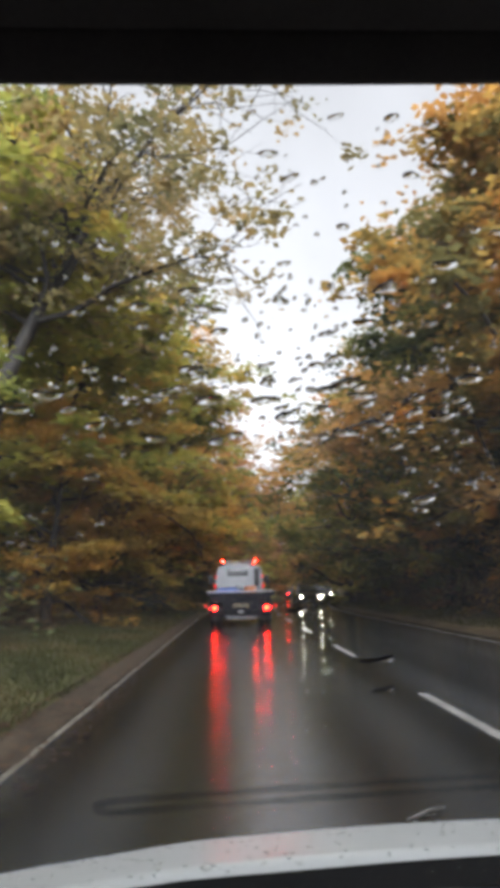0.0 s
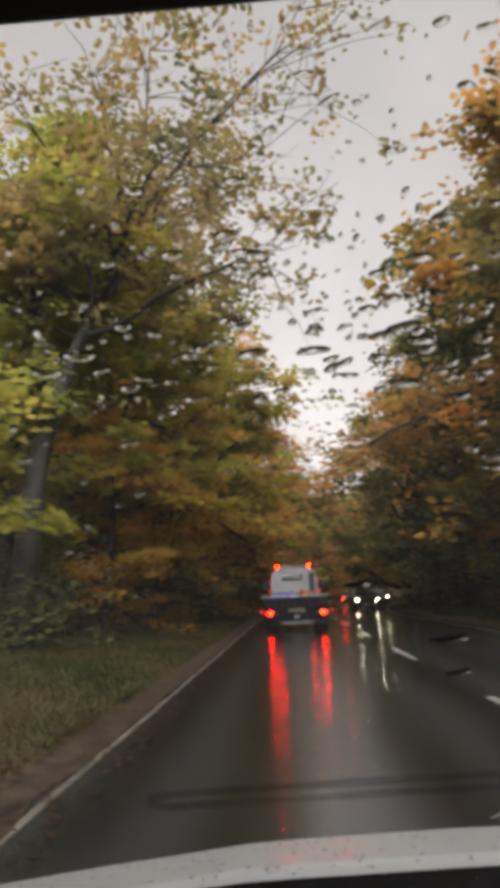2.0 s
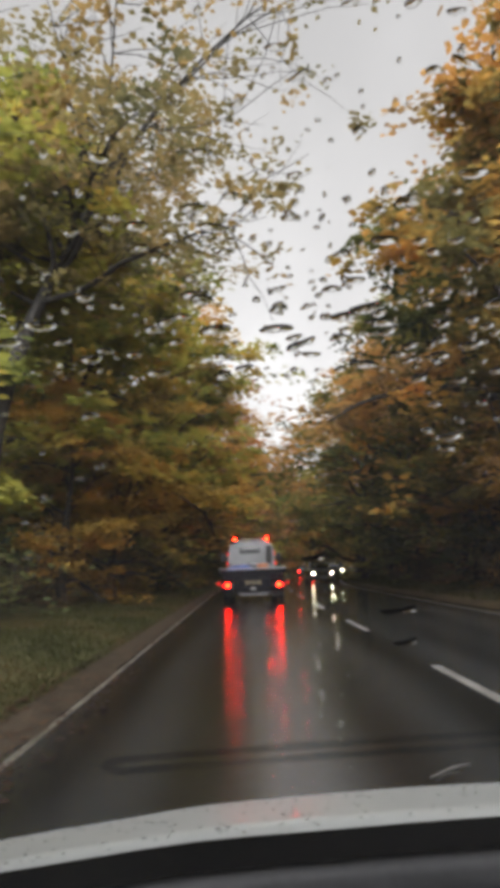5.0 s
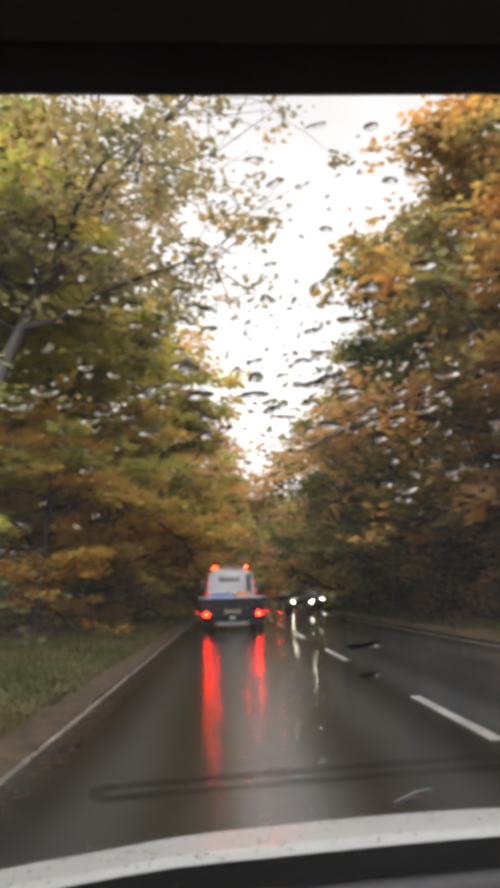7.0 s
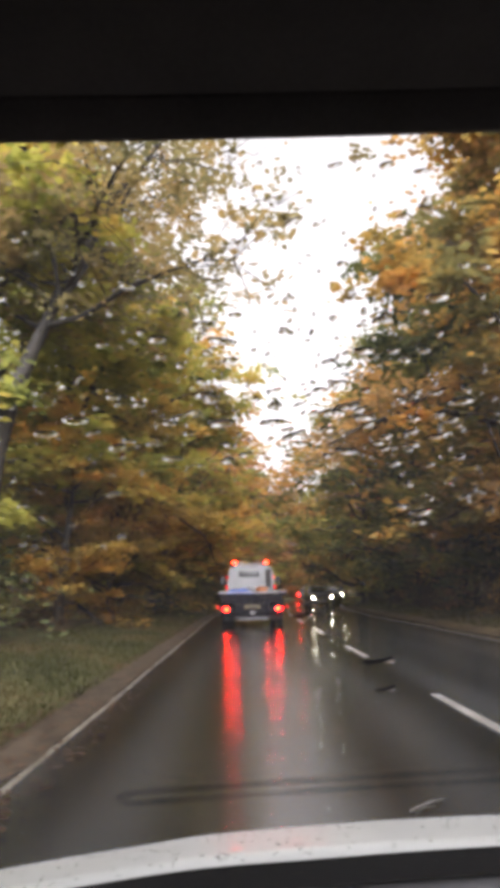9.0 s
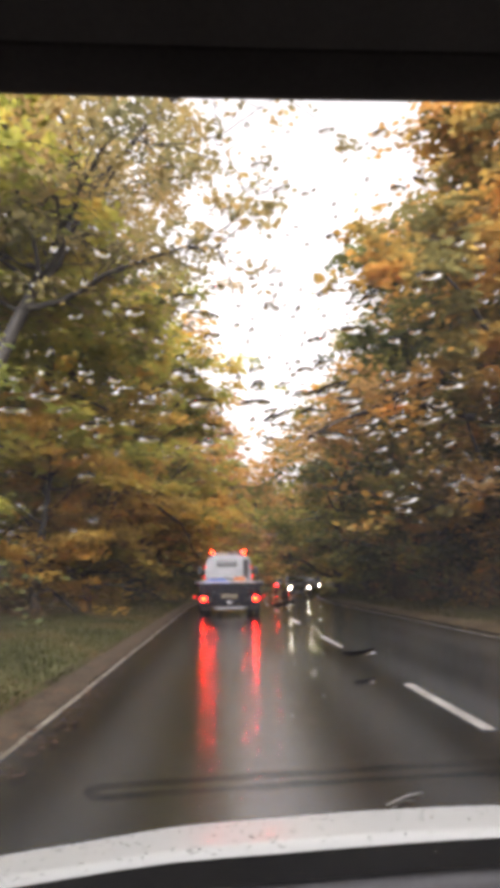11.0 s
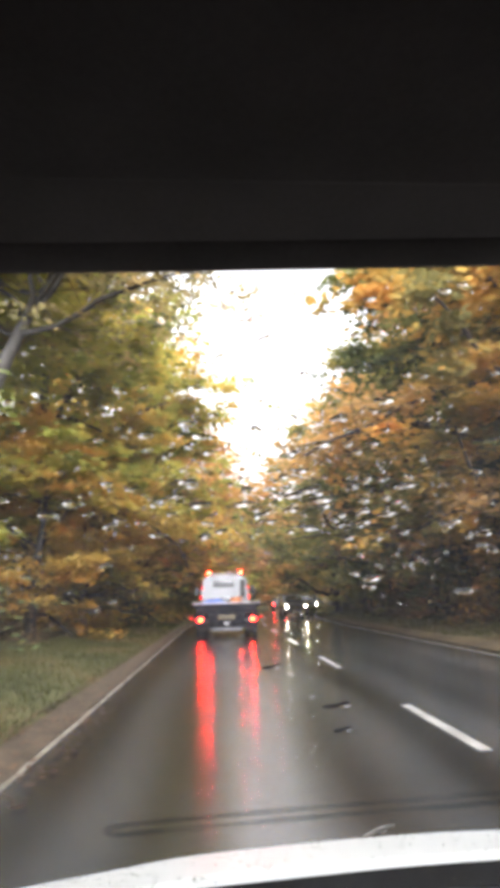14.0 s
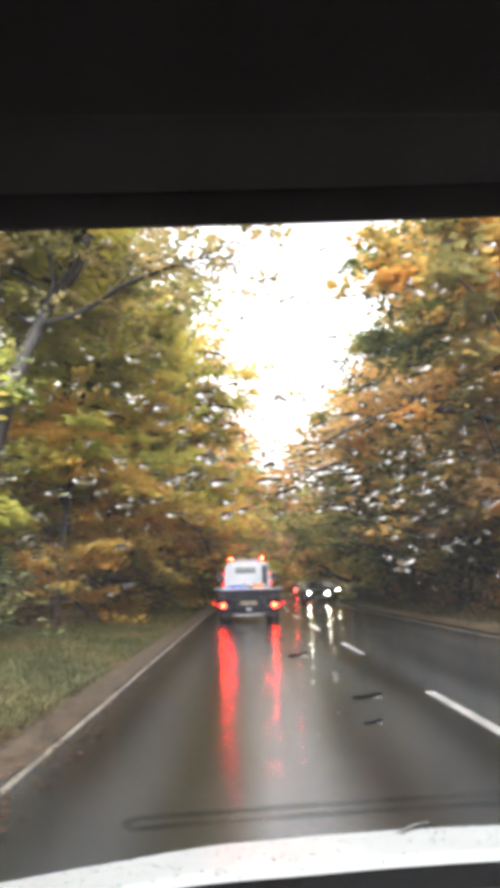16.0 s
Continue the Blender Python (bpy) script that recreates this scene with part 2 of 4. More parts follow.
    nt.links.new(rr.outputs[0], b.inputs["Roughness"])
    b.inputs["Specular IOR Level"].default_value = 0.43
    bp = nt.nodes.new("ShaderNodeBump")
    bp.inputs["Strength"].default_value, bp.inputs["Distance"].default_value = 0.08, 0.004
    nt.links.new(fine.outputs[0], bp.inputs["Height"])
    ripple = noise_node(nt, 1.0, 2, stretch=(5, 60, 1))  # water lying in cross ripples draws lights out lengthwise
    bp2 = nt.nodes.new("ShaderNodeBump")
    bp2.inputs["Strength"].default_value, bp2.inputs["Distance"].default_value = 0.6, 0.0042
    nt.links.new(ripple.outputs[0], bp2.inputs["Height"])
    nt.links.new(bp.outputs[0], bp2.inputs["Normal"])
    nt.links.new(bp2.outputs[0], b.inputs["Normal"])
    return m


ASPHALT = make_road()


def pane_material(name, tint, gloss=0.06, film=0.0):
    m, nt, b = material(name)
    t = nt.nodes.new("ShaderNodeBsdfTransparent")
    t.inputs["Color"].default_value = (*tint, 1)
    g = nt.nodes.new("ShaderNodeBsdfGlossy")
    g.inputs["Roughness"].default_value = 0.02
    mx = nt.nodes.new("ShaderNodeMixShader")
    mx.inputs[0].default_value = gloss
    nt.links.new(t.outputs[0], mx.inputs[1])
    nt.links.new(g.outputs[0], mx.inputs[2])
    last = mx
    if film:  # a thin uneven film of road dirt and mist that scatters daylight
        sc = nt.nodes.new("ShaderNodeBsdfTranslucent")
        sc.inputs["Color"].default_value = (0.85, 0.87, 0.90, 1)
        smear = noise_node(nt, 4.0, 4, stretch=(1, 2.5, 2.5))
        fr2 = nt.nodes.new("ShaderNodeMapRange")
        fr2.inputs["From Min"].default_value, fr2.inputs["From Max"].default_value = 0.3, 0.7
        fr2.inputs["To Min"].default_value, fr2.inputs["To Max"].default_value = film * 0.6, film * 1.4
        nt.links.new(smear.outputs[0], fr2.inputs["Value"])
        last = nt.nodes.new("ShaderNodeMixShader")
        nt.links.new(fr2.outputs[0], last.inputs[0])
        nt.links.new(mx.outputs[0], last.inputs[1])
        nt.links.new(sc.outputs[0], last.inputs[2])
    nt.links.new(last.outputs[0], nt.nodes["Material Output"].inputs["Surface"])
    return m


CLEAR = pane_material("windscreen_glass", (0.96, 0.97, 0.965), 0.04, 0.027)
# dark half-clear film that paints the dashboard's reflection onto the glass
DASH_GHOST, _nt, _b = material("painted_dash_reflection")
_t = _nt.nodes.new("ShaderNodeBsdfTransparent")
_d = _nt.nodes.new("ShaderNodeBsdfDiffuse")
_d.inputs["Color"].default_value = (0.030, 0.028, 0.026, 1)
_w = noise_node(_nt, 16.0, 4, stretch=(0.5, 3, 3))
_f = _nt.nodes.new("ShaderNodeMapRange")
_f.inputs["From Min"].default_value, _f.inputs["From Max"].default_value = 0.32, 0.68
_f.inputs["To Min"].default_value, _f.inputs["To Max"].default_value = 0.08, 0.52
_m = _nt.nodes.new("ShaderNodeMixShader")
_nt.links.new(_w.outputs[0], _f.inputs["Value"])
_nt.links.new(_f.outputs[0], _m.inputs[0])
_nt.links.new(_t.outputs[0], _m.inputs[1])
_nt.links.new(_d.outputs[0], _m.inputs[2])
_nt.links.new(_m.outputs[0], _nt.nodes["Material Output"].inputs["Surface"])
# near-black tint added so that little daylight enters by the unseen side windows
TINTED = pane_material("tinted_glass", (0.03, 0.035, 0.035))
DARKGLASS = surface("dark_window_glass", (0.012, 0.014, 0.016), (0.02, 0.022, 0.025), 2, 0.06, coat=1.0, bump=0)
CABGLASS = surface("dull_cab_glass", (0.05, 0.055, 0.06), (0.09, 0.095, 0.10), 2, 0.1, coat=1.0, bump=0)
WATER, _nt, _b = material("rain_water")
_b.inputs["Transmission Weight"].default_value = 1.0
_b.inputs["IOR"].default_value = 1.33
_b.inputs["Roughness"].default_value = 0.0
_b.inputs["Base Color"].default_value = (0.98, 0.99, 0.99, 1)


# ---- mesh helpers ----
def link_mesh(name, bm, mat, parent=None, label="", smooth=False):
    me = bpy.data.meshes.new(name)
    bm.to_mesh(me)
    bm.free()
    me.materials.append(mat)
    if smooth:
        me.polygons.foreach_set("use_smooth", [True] * len(me.polygons))
    ob = new(name, me)
    ob.parent = parent
    if label:
        ob["label"] = label
    return ob


def part(name, bm, material_, parent, label="", smooth=False):
    return link_mesh(name, bm, material_, parent, label, smooth)


def data_part(name, verts, faces, mat, parent=None, label="", smooth=False):
    me = bpy.data.meshes.new(name)
    me.from_pydata(verts, [], faces)
    me.materials.append(mat)
    if smooth:
        me.polygons.foreach_set("use_smooth", [True] * len(me.polygons))
    ob = new(name, me)
    ob.parent = parent
    if label:
        ob["label"] = label
    return ob


def box(x0, x1, y0, y1, z0, z1, bevel=0.0, bm=None):
    bm2 = bmesh.new()
    r = bmesh.ops.create_cube(bm2, size=1.0)
    bmesh.ops.scale(bm2, vec=(x1 - x0, y1 - y0, z1 - z0), verts=r["verts"])
    bmesh.ops.translate(bm2, vec=((x0 + x1) / 2, (y0 + y1) / 2, (z0 + z1) / 2), verts=r["verts"])
    if bevel:
        bmesh.ops.bevel(bm2, geom=bm2.edges[:], offset=bevel, segments=2, affect="EDGES", profile=0.5)
    if bm is None:
        return bm2
    me = bpy.data.meshes.new("tmp")
    bm2.to_mesh(me)
    bm2.free()
    bm.from_mesh(me)
    bpy.data.meshes.remove(me)
    return bm


def cylinder(radius, length, axis="X", centre=(0, 0, 0), segments=28, bevel=0.0):
    bm = bmesh.new()
    bmesh.ops.create_cone(bm, cap_ends=True, segments=segments, radius1=radius, radius2=radius, depth=length)
    if bevel:
        rim = [e for e in bm.edges if abs(e.verts[0].co.z - e.verts[1].co.z) < 1e-6]
        bmesh.ops.bevel(bm, geom=rim, offset=bevel, segments=3, affect="EDGES", profile=0.5)
    rot = {"X": Matrix.Rotation(radians(90), 4, "Y"), "Y": Matrix.Rotation(radians(90), 4, "X"), "Z": Matrix.Identity(4)}[axis]
    bmesh.ops.transform(bm, matrix=Matrix.Translation(centre) @ rot, verts=bm.verts)
    return bm


def extrude_profile(profile, x0, x1, bevel=0.0):
    """A closed (y, z) outline drawn out along x."""
    bm = bmesh.new()
    a = [bm.verts.new((x0, y, z)) for y, z in profile]
    c = [bm.verts.new((x1, y, z)) for y, z in profile]
    n = len(profile)
    bm.faces.new(a)
    bm.faces.new(c[::-1])
    for i in range(n):
        bm.faces.new((a[i], c[i], c[(i + 1) % n], a[(i + 1) % n]))
    bmesh.ops.recalc_face_normals(bm, faces=bm.faces)
    if bevel:
        bmesh.ops.bevel(bm, geom=bm.edges[:], offset=bevel, segments=2, affect="EDGES", profile=0.5)
    return bm


def tube(points, radii, sides=7):
    """Verts and faces of a tapered tube along points."""
    vs, fs = [], []
    pts = [Vector(p) for p in points]
    for i, p in enumerate(pts):
        d = (pts[min(i + 1, len(pts) - 1)] - pts[max(i - 1, 0)]).normalized()
        u = d.orthogonal().normalized()
        w = d.cross(u)
        for k in range(sides):
            a = 2 * math.pi * k / sides
            vs.append(tuple(p + (u * math.cos(a) + w * math.sin(a)) * radii[i]))
    for i in range(len(pts) - 1):
        for k in range(sides):
            a, b2 = i * sides + k, i * sides + (k + 1) % sides
            fs.append((a, b2, b2 + sides, a + sides))
    return vs, fs


def thing(name, label, category, at=(0, 0, 0), group="", kind=""):
    ob = new(name)
    ob.location = at
    return tagged(ob, label, category, group, kind)


# ---- ground, road and verges ----
BEND = 26.0
BEND_RADIUS = 135.0


def way(s, off):
    """Place on the road s metres along and off metres to the right of the lane edge line of sight: straight, then a bend to the right."""
    if s <= BEND:
        return off, s
    R = BEND_RADIUS
    a = (s - BEND) / R
    return R - (R - off) * math.cos(a), BEND + (R - off) * math.sin(a)


LEFT_EDGE, CENTRE, RIGHT_EDGE = -1.55, 2.15, 5.75
rng = random.Random(7)
S_LIST = [-60 + 2.0 * i for i in range(70)] + [80 + 4.0 * i for i in range(40)]


def strip(name, offs, mat, z_of, label, category, s_list=S_LIST, uv=False):
    vs, fs, uvs = [], [], []
    for s in s_list:
        for o in offs:
            x, y = way(s, o)
            vs.append((x, y, z_of(s, o)))
            uvs.append((o, s))
    n = len(offs)
    for i in range(len(s_list) - 1):
        for k in range(n - 1):
            a = i * n + k
            fs.append((a, a + 1, a + 1 + n, a + n))
    ob = data_part(name, vs, fs, mat, smooth=True)
    if uv:
        layer = ob.data.uv_layers.new(name="UVMap")
        for lp in ob.data.loops:
            layer.data[lp.index].uv = uvs[lp.vertex_index]
    return tagged(ob, label, category, kind="structure")


def ground_z(x, y):
    d = max(0.0, LEFT_EDGE - 0.6 - x, x - RIGHT_EDGE - 0.6)
    return -0.10 + min(d, 3.0) * 0.07 + 0.25 * min(1, d / 4) * noise.noise(Vector((x * 0.15, y * 0.15, 0.0)))


gv, gf = [], []
gx = sorted(set([-2500, -900, -300, -120] + [-60 + 3 * i for i in range(20)] + [0, 2, 4] + [6 + 3 * i for i in range(20)] + [120, 300, 900, 2500]))
gy = [-2500, -900, -300, -120] + [-60 + 4 * i for i in range(60)] + [200, 240, 300, 500, 900, 2500]
for y in gy:
    for x in gx:
        gv.append((x, y, ground_z(x, y) - 0.06 - (0.25 if y > 34 and x < 120 else 0.0)))
for j in range(len(gy) - 1):
    for i in range(len(gx) - 1):
        a = j * len(gx) + i
        gf.append((a, a + 1, a + 1 + len(gx), a + len(gx)))
tagged(data_part("ground", gv, gf, SOIL, smooth=True), "dark woodland soil covered with wet fallen leaves", "ground", kind="structure")

strip("road", [LEFT_EDGE - 0.35 + 0.5 * i for i in range(17)], ASPHALT, lambda s, o: 0.03 - 0.012 * abs(o - CENTRE) / 3.8, "wet dark asphalt road with polished wheel tracks", "road", uv=True)


def verge_z(s, o):
    d = max(0.0, LEFT_EDGE - 0.35 - o, o - RIGHT_EDGE - 0.25)
    return 0.035 + 0.06 * min(1, d / 0.3) + 0.085 * min(d, 3.5) + 0.05 * min(d, 1) * noise.noise(Vector((o * 0.7, s * 0.35, 3.0)))


strip("verge_left", [LEFT_EDGE - 0.36 - w for w in (0, .12, .3, .6, 1, 1.5, 2, 2.7, 3.4, 4.2, 5.5, 7.5, 10)][::-1], VERGE, verge_z, "grassy roadside verge strewn with fallen leaves", "verge")
strip("verge_right", [RIGHT_EDGE + 0.26 + w for w in (0, .12, .3, .6, 1, 1.5, 2, 2.7, 3.4, 4.2, 5.5, 7.5, 10)], SOIL, verge_z, "dark leaf-covered bank beside the road", "verge")


def mark(s0, s1, off, width, label, category, name, paint=PAINT):
    ss = [s0 + (s1 - s0) * i / max(1, round((s1 - s0) / 1.5)) for i in range(max(1, round((s1 - s0) / 1.5)) + 1)]
    vs, fs = [], []
    for s in ss:
        for o in (off - width / 2, off + width / 2):
            wob = 0.006 * math.sin(s * 3.1 + o)
            x, y = way(s, o + wob)
            z = 0.03 - 0.012 * abs(o - CENTRE) / 3.8 + 0.004
            vs += [(x, y, z)]
    for i in range(len(ss) - 1):
        a = 2 * i
        fs.append((a, a + 1, a + 3, a + 2))
    return tagged(data_part(name, vs, fs, paint), label, category, kind="structure")


mark(-50, 150, LEFT_EDGE, 0.065, "worn white edge line along the verge", "road marking", "edge_line", OLD_PAINT)
mark(-50, 150, RIGHT_EDGE - 0.1, 0.10, "faint white edge line on the far side", "road marking", "edge_line", OLD_PAINT)
for i in range(-6, 20):
    mark(5.05 + 6.0 * i, 7.2 + 6.0 * i, CENTRE, 0.12, "white dash of the centre line", "road marking", "centre_dash")

# leaf mould washed up between the edge line and the grass, with a ragged inner border
mv, mf = [], []
for i in range(420):
    s_at = -14 + 0.2 * i
    rag = 0.10 * noise.noise(Vector((s_at * 1.3, 0.0, 5.0))) + 0.05 * noise.noise(Vector((s_at * 5.0, 0.0, 9.0)))
    for k, o in enumerate((LEFT_EDGE - 0.42, LEFT_EDGE - 0.30, LEFT_EDGE - 0.18, LEFT_EDGE - 0.05 + rag)):
        x, y = way(s_at, o)
        mv.append((x, y, 0.024 + (0.034, 0.022, 0.014, 0.0)[k] + 0.008 * (k < 3) * noise.noise(Vector((o * 9, s_at * 3, 1.0)))))
for i in range(419):
    for k in range(3):
        q = 4 * i + k
        mf.append((q, q + 1, q + 5, q + 4))
tagged(data_part("leaf_mould", mv, mf, MOULD, smooth=True), "band of wet brown leaf mould along the road edge", "leaf mould", kind="stuff")


# ---- trees and bushes ----
def leaf_quads(centres, size, r):
    """Numpy leaves: one folded rhomb (two triangles) at each centre, tilted at random."""
    n = len(centres)
    ang = r.uniform(0, 2 * np.pi, n)
    tilt = np.clip(r.normal(0.0, 0.34, n), -1.0, 1.0)
    u = np.stack([np.cos(ang), np.sin(ang), 0.35 * np.sin(tilt)], 1)
    v = np.stack([-np.sin(ang) * np.cos(tilt), np.cos(ang) * np.cos(tilt), np.sin(tilt)], 1)
    sz = size * r.uniform(0.6, 1.3, n)[:, None]
    a = centres - u * sz * 0.62
    b = centres + v * sz * 0.42
    c = centres + u * sz * 0.62 - np.array([0, 0, 0.12]) * sz
    d = centres - v * sz * 0.42
    return np.stack([a, b, c, d], 1).reshape(-1, 3)


def leaf_mesh(name, verts, mat):
    n = len(verts) // 4
    me = bpy.data.meshes.new(name)
    me.vertices.add(4 * n)
    me.vertices.foreach_set("co", verts.astype(np.float32).ravel())
    tri = np.array([0, 1, 2, 0, 2, 3])[None, :] + 4 * np.arange(n)[:, None]
    me.loops.add(6 * n)
    me.loops.foreach_set("vertex_index", tri.ravel().astype(np.int32))
    me.polygons.add(2 * n)
    me.polygons.foreach_set("loop_start", (3 * np.arange(2 * n)).astype(np.int32))
    me.update(calc_edges=True)
    me.validate()
    me.materials.append(mat)
    return me


def bent(start, direction, length, steps, r, droop=0.0, wander=0.18):
    p, d = Vector(start), Vector(direction).normalized()
    pts = [p.copy()]
    for i in range(steps):
        d = (d + Vector((r.gauss(0, wander), r.gauss(0, wander), r.gauss(0, wander) - droop))).normalized()
        p = p + d * (length / steps)
        pts.append(p.copy())
    return pts


def make_tree(seed, height, spread, tone, leaves=8500, low=0.22, size=0.2, lean=0.0, label="", dense=0.55, name="tree", twigs=2, fans=1.0, roadward=0.0, fine=1):
    """A tapered trunk with limbs and twigs, and leaves in loose flat sprays about the twigs' ends."""
    r = random.Random(seed)
    nr = np.random.RandomState(seed)
    vs, fs = [], []

    def add(points, radii, sides):
        v, f = tube(points, radii, sides)
        k = len(vs)
        vs.extend(v)
        fs.extend([tuple(i + k for i in q) for q in f])

    trunk = bent((0, 0, -0.35), (lean, 0, 1), height * 0.86, 9, r, 0, 0.06)
    R0 = 0.018 * height + 0.05
    add(trunk, [R0 * (1.35 if i == 0 else 1) * (1 - 0.92 * i / 9) + 0.015 for i in range(10)], 9)
    tips, ways = [], []
    n_limb = 24
    for i in range(n_limb):
        f = low + (0.97 - low) * (i + r.random()) / n_limb
        j = min(8, int(f * 9))
        base = trunk[j].lerp(trunk[j + 1], f * 9 - j)
        az = i * 2.4 + r.uniform(-0.5, 0.5)
        reach = spread * (0.55 + 0.6 * math.sin(math.pi * min(1, (f - low) / (1 - low) * 0.85 + 0.22))) * r.uniform(0.75, 1.15)
        reach *= 1 + roadward * max(0.0, math.cos(az))
        rise = 0.25 + 0.9 * f * (1 - 0.6 * roadward)
        limb = bent(base, (math.cos(az), math.sin(az), rise), reach, 7, r, 0.05, 0.24)
        rl = (R0 * (1 - 0.85 * f) * 0.45 + 0.012) * (1 + 0.05 * roadward)
        add(limb, [rl * (1 - 0.85 * k / 7) + 0.006 for k in range(8)], 5)
        for k in range(1, 8):
            for q in range(twigs):
                a2 = az + r.uniform(-1.4, 1.4)
                twig = bent(limb[k], (math.cos(a2), math.sin(a2), r.uniform(-0.25, 0.6)), reach * r.uniform(0.18, 0.42), 4, r, 0.08, 0.22)
                add(twig[::fine], [0.011 * (1 - 0.8 * m / 4) + 0.003 for m in range(0, 5, fine)], 3)
                tips += [twig[2], twig[4]]
                ways += [a2, a2]
    tips, ways = np.array([tuple(t) for t in tips]), np.array(ways)
    # each twig end bears a flat, drooping fan of leaves
    keep = nr.permutation(len(tips))[: int(len(tips) * dense)]
    weight = nr.uniform(0.4, 1.6, len(keep))
    pick = nr.choice(keep, leaves, p=weight / weight.sum())
    fan = (nr.uniform(0.6, 1.25, len(tips)) * (0.42 + 0.042 * height) * fans)[pick]
    along = nr.triangular(-0.8, 0.15, 1.15, leaves)
    across = np.clip(nr.normal(0, 0.46, leaves), -1, 1) * (1 - 0.35 * np.abs(along))
    ca, sa = np.cos(ways[pick]), np.sin(ways[pick])
    up = nr.normal(0, 0.13, leaves) - 0.16 * along * np.abs(along) - 0.16 * across ** 2
    c = tips[pick] + np.stack([along * ca - across * sa, along * sa + across * ca, up], 1) * fan[:, None]
    root = thing(name, label, "tree")
    data_part("trunk", vs, fs, BARK, root, smooth=True)
    ob = new("crown", leaf_mesh("crown", leaf_quads(c, size, nr), LEAF[tone]))
    ob.parent = root
    return root


def make_bush(seed, w, h, tone, leaves, label, size=0.13):
    r = random.Random(seed)
    nr = np.random.RandomState(seed)
    root = thing("bush", label, "bush")
    vs, fs, tips = [], [], []
    for i in range(16):
        a = r.uniform(0, 6.28)
        p = bent((r.uniform(-.25, .25) * w, r.uniform(-.25, .25) * w, -0.2), (math.cos(a) * 0.6, math.sin(a) * 0.6, 1.0), h * r.uniform(0.6, 1.15), 5, r, 0.09, 0.2)
        v, f = tube(p, [0.022 * (1 - 0.15 * k) for k in range(6)], 4)
        k = len(vs)
        vs += v
        fs += [tuple(q + k for q in g) for g in f]
        tips += p[1:]
    tips = np.array([tuple(t) for t in tips])
    off = nr.normal(0, 1, (leaves, 3)) * np.array([0.26 * w, 0.26 * w, 0.16 * h])
    c = tips[nr.randint(0, len(tips), leaves)] + off * nr.uniform(0.3, 1, (leaves, 1))
    c[:, 2] = np.abs(c[:, 2] - 0.02) + 0.02
    data_part("stems", vs, fs, BARK, root)
    ob = new("foliage", leaf_mesh("foliage", leaf_quads(c, size, nr), LEAF[tone]))
    ob.parent = root
    return root


TREES = {
    "olive": make_tree(11, 14.5, 4.6, "olive", 5200, 0.12, 0.34, label="broad tree with olive and yellowing autumn leaves", fine=4),
    "olive_tall": make_tree(12, 17.5, 5.0, "olive", 5200, 0.16, 0.34, label="tall roadside tree with thinning olive-brown leaves", fine=4),
    "gold": make_tree(13, 13.5, 4.8, "gold", 5200, 0.10, 0.34, label="beech tree with golden yellow autumn leaves", fine=4),
    "gold_tall": make_tree(14, 18.5, 5.6, "gold", 5200, 0.12, 0.34, label="tall beech with golden and orange leaves", fine=4),
    "rust": make_tree(15, 15.5, 5.0, "rust", 5200, 0.12, 0.34, label="tree with rusty orange autumn leaves", fine=4),
    "brown": make_tree(16, 19.0, 5.8, "brown", 6200, 0.18, 0.235, label="tall half-bare tree with sparse brown leaves", dense=0.6, fine=2),
    "green": make_tree(17, 16.0, 4.4, "green", 5200, 0.08, 0.34, label="dense dark green tree still in full leaf", fine=4),
    "near_olive": make_tree(41, 13.5, 4.4, "olive", 21500, 0.19, 0.225, label="broad tree with fine olive and yellow leaves"),
    "near_rust": make_tree(42, 14.0, 4.6, "amber", 21500, 0.10, 0.225, label="tree with fine amber and orange leaves"),
    "near_gold": make_tree(43, 17.0, 5.2, "gold", 25000, 0.10, 0.225, label="tall beech with fine golden leaves over the road"),
    "near_moss": make_tree(46, 15.5, 5.0, "moss", 21500, 0.08, 0.225, label="tree with dull green and some yellow leaves"),
    "near_brown": make_tree(44, 17.5, 5.6, "brown", 20000, 0.14, 0.19, label="tall half-bare tree with fine twigs and brown leaves", dense=0.6),
    "overhang": make_tree(45, 15.0, 5.2, "oak", 16000, 0.60, 0.15, label="old oak reaching thin limbs and olive-brown leaves over the road", dense=0.5, twigs=4, fans=0.7, roadward=0.45),
    "sapling": make_tree(18, 7.5, 3.0, "gold", 4200, 0.06, 0.145, label="young beech with yellow leaves at the wood's edge", fine=4),
    "sapling_rust": make_tree(19, 6.5, 2.8, "rust", 4200, 0.06, 0.145, label="young tree with copper leaves at the wood's edge", fine=4),
    "sapling_green": make_tree(20, 7.0, 3.0, "olive", 4200, 0.05, 0.145, label="young tree with dull green leaves at the wood's edge", fine=4),
}
BUSHES = {
    "olive": make_bush(31, 2.4, 2.2, "oak", 2000, "tangled roadside bush with dull olive leaves"),
    "rust": make_bush(32, 2.2, 1.6, "bracken", 3200, "low bush with russet leaves", 0.09),
    "green": make_bush(33, 2.8, 2.6, "green", 2200, "dense dark green bush at the wood's edge"),
    "fern": make_bush(34, 1.8, 0.9, "bracken", 2800, "browned bracken on the verge", 0.08),
}
used = {}


def plant(table, kind, x, y, turn, scale=1.0, group="roadside trees"):
    z = ground_z(x, y) - 0.05 if abs(x - CENTRE) > 14 else verge_z(y, x) - 0.03
    m = pose(x, y, z, 0, 0, turn)
    src = table[kind]
    key = (id(table), kind)
    if key not in used:
        used[key] = True
        src.matrix_world = m
        src.scale = (scale, scale, scale)
        tagged(src, group=group)
        return src
    ob = copy_thing(src, m)
    ob.scale = (scale, scale, scale)
    return ob


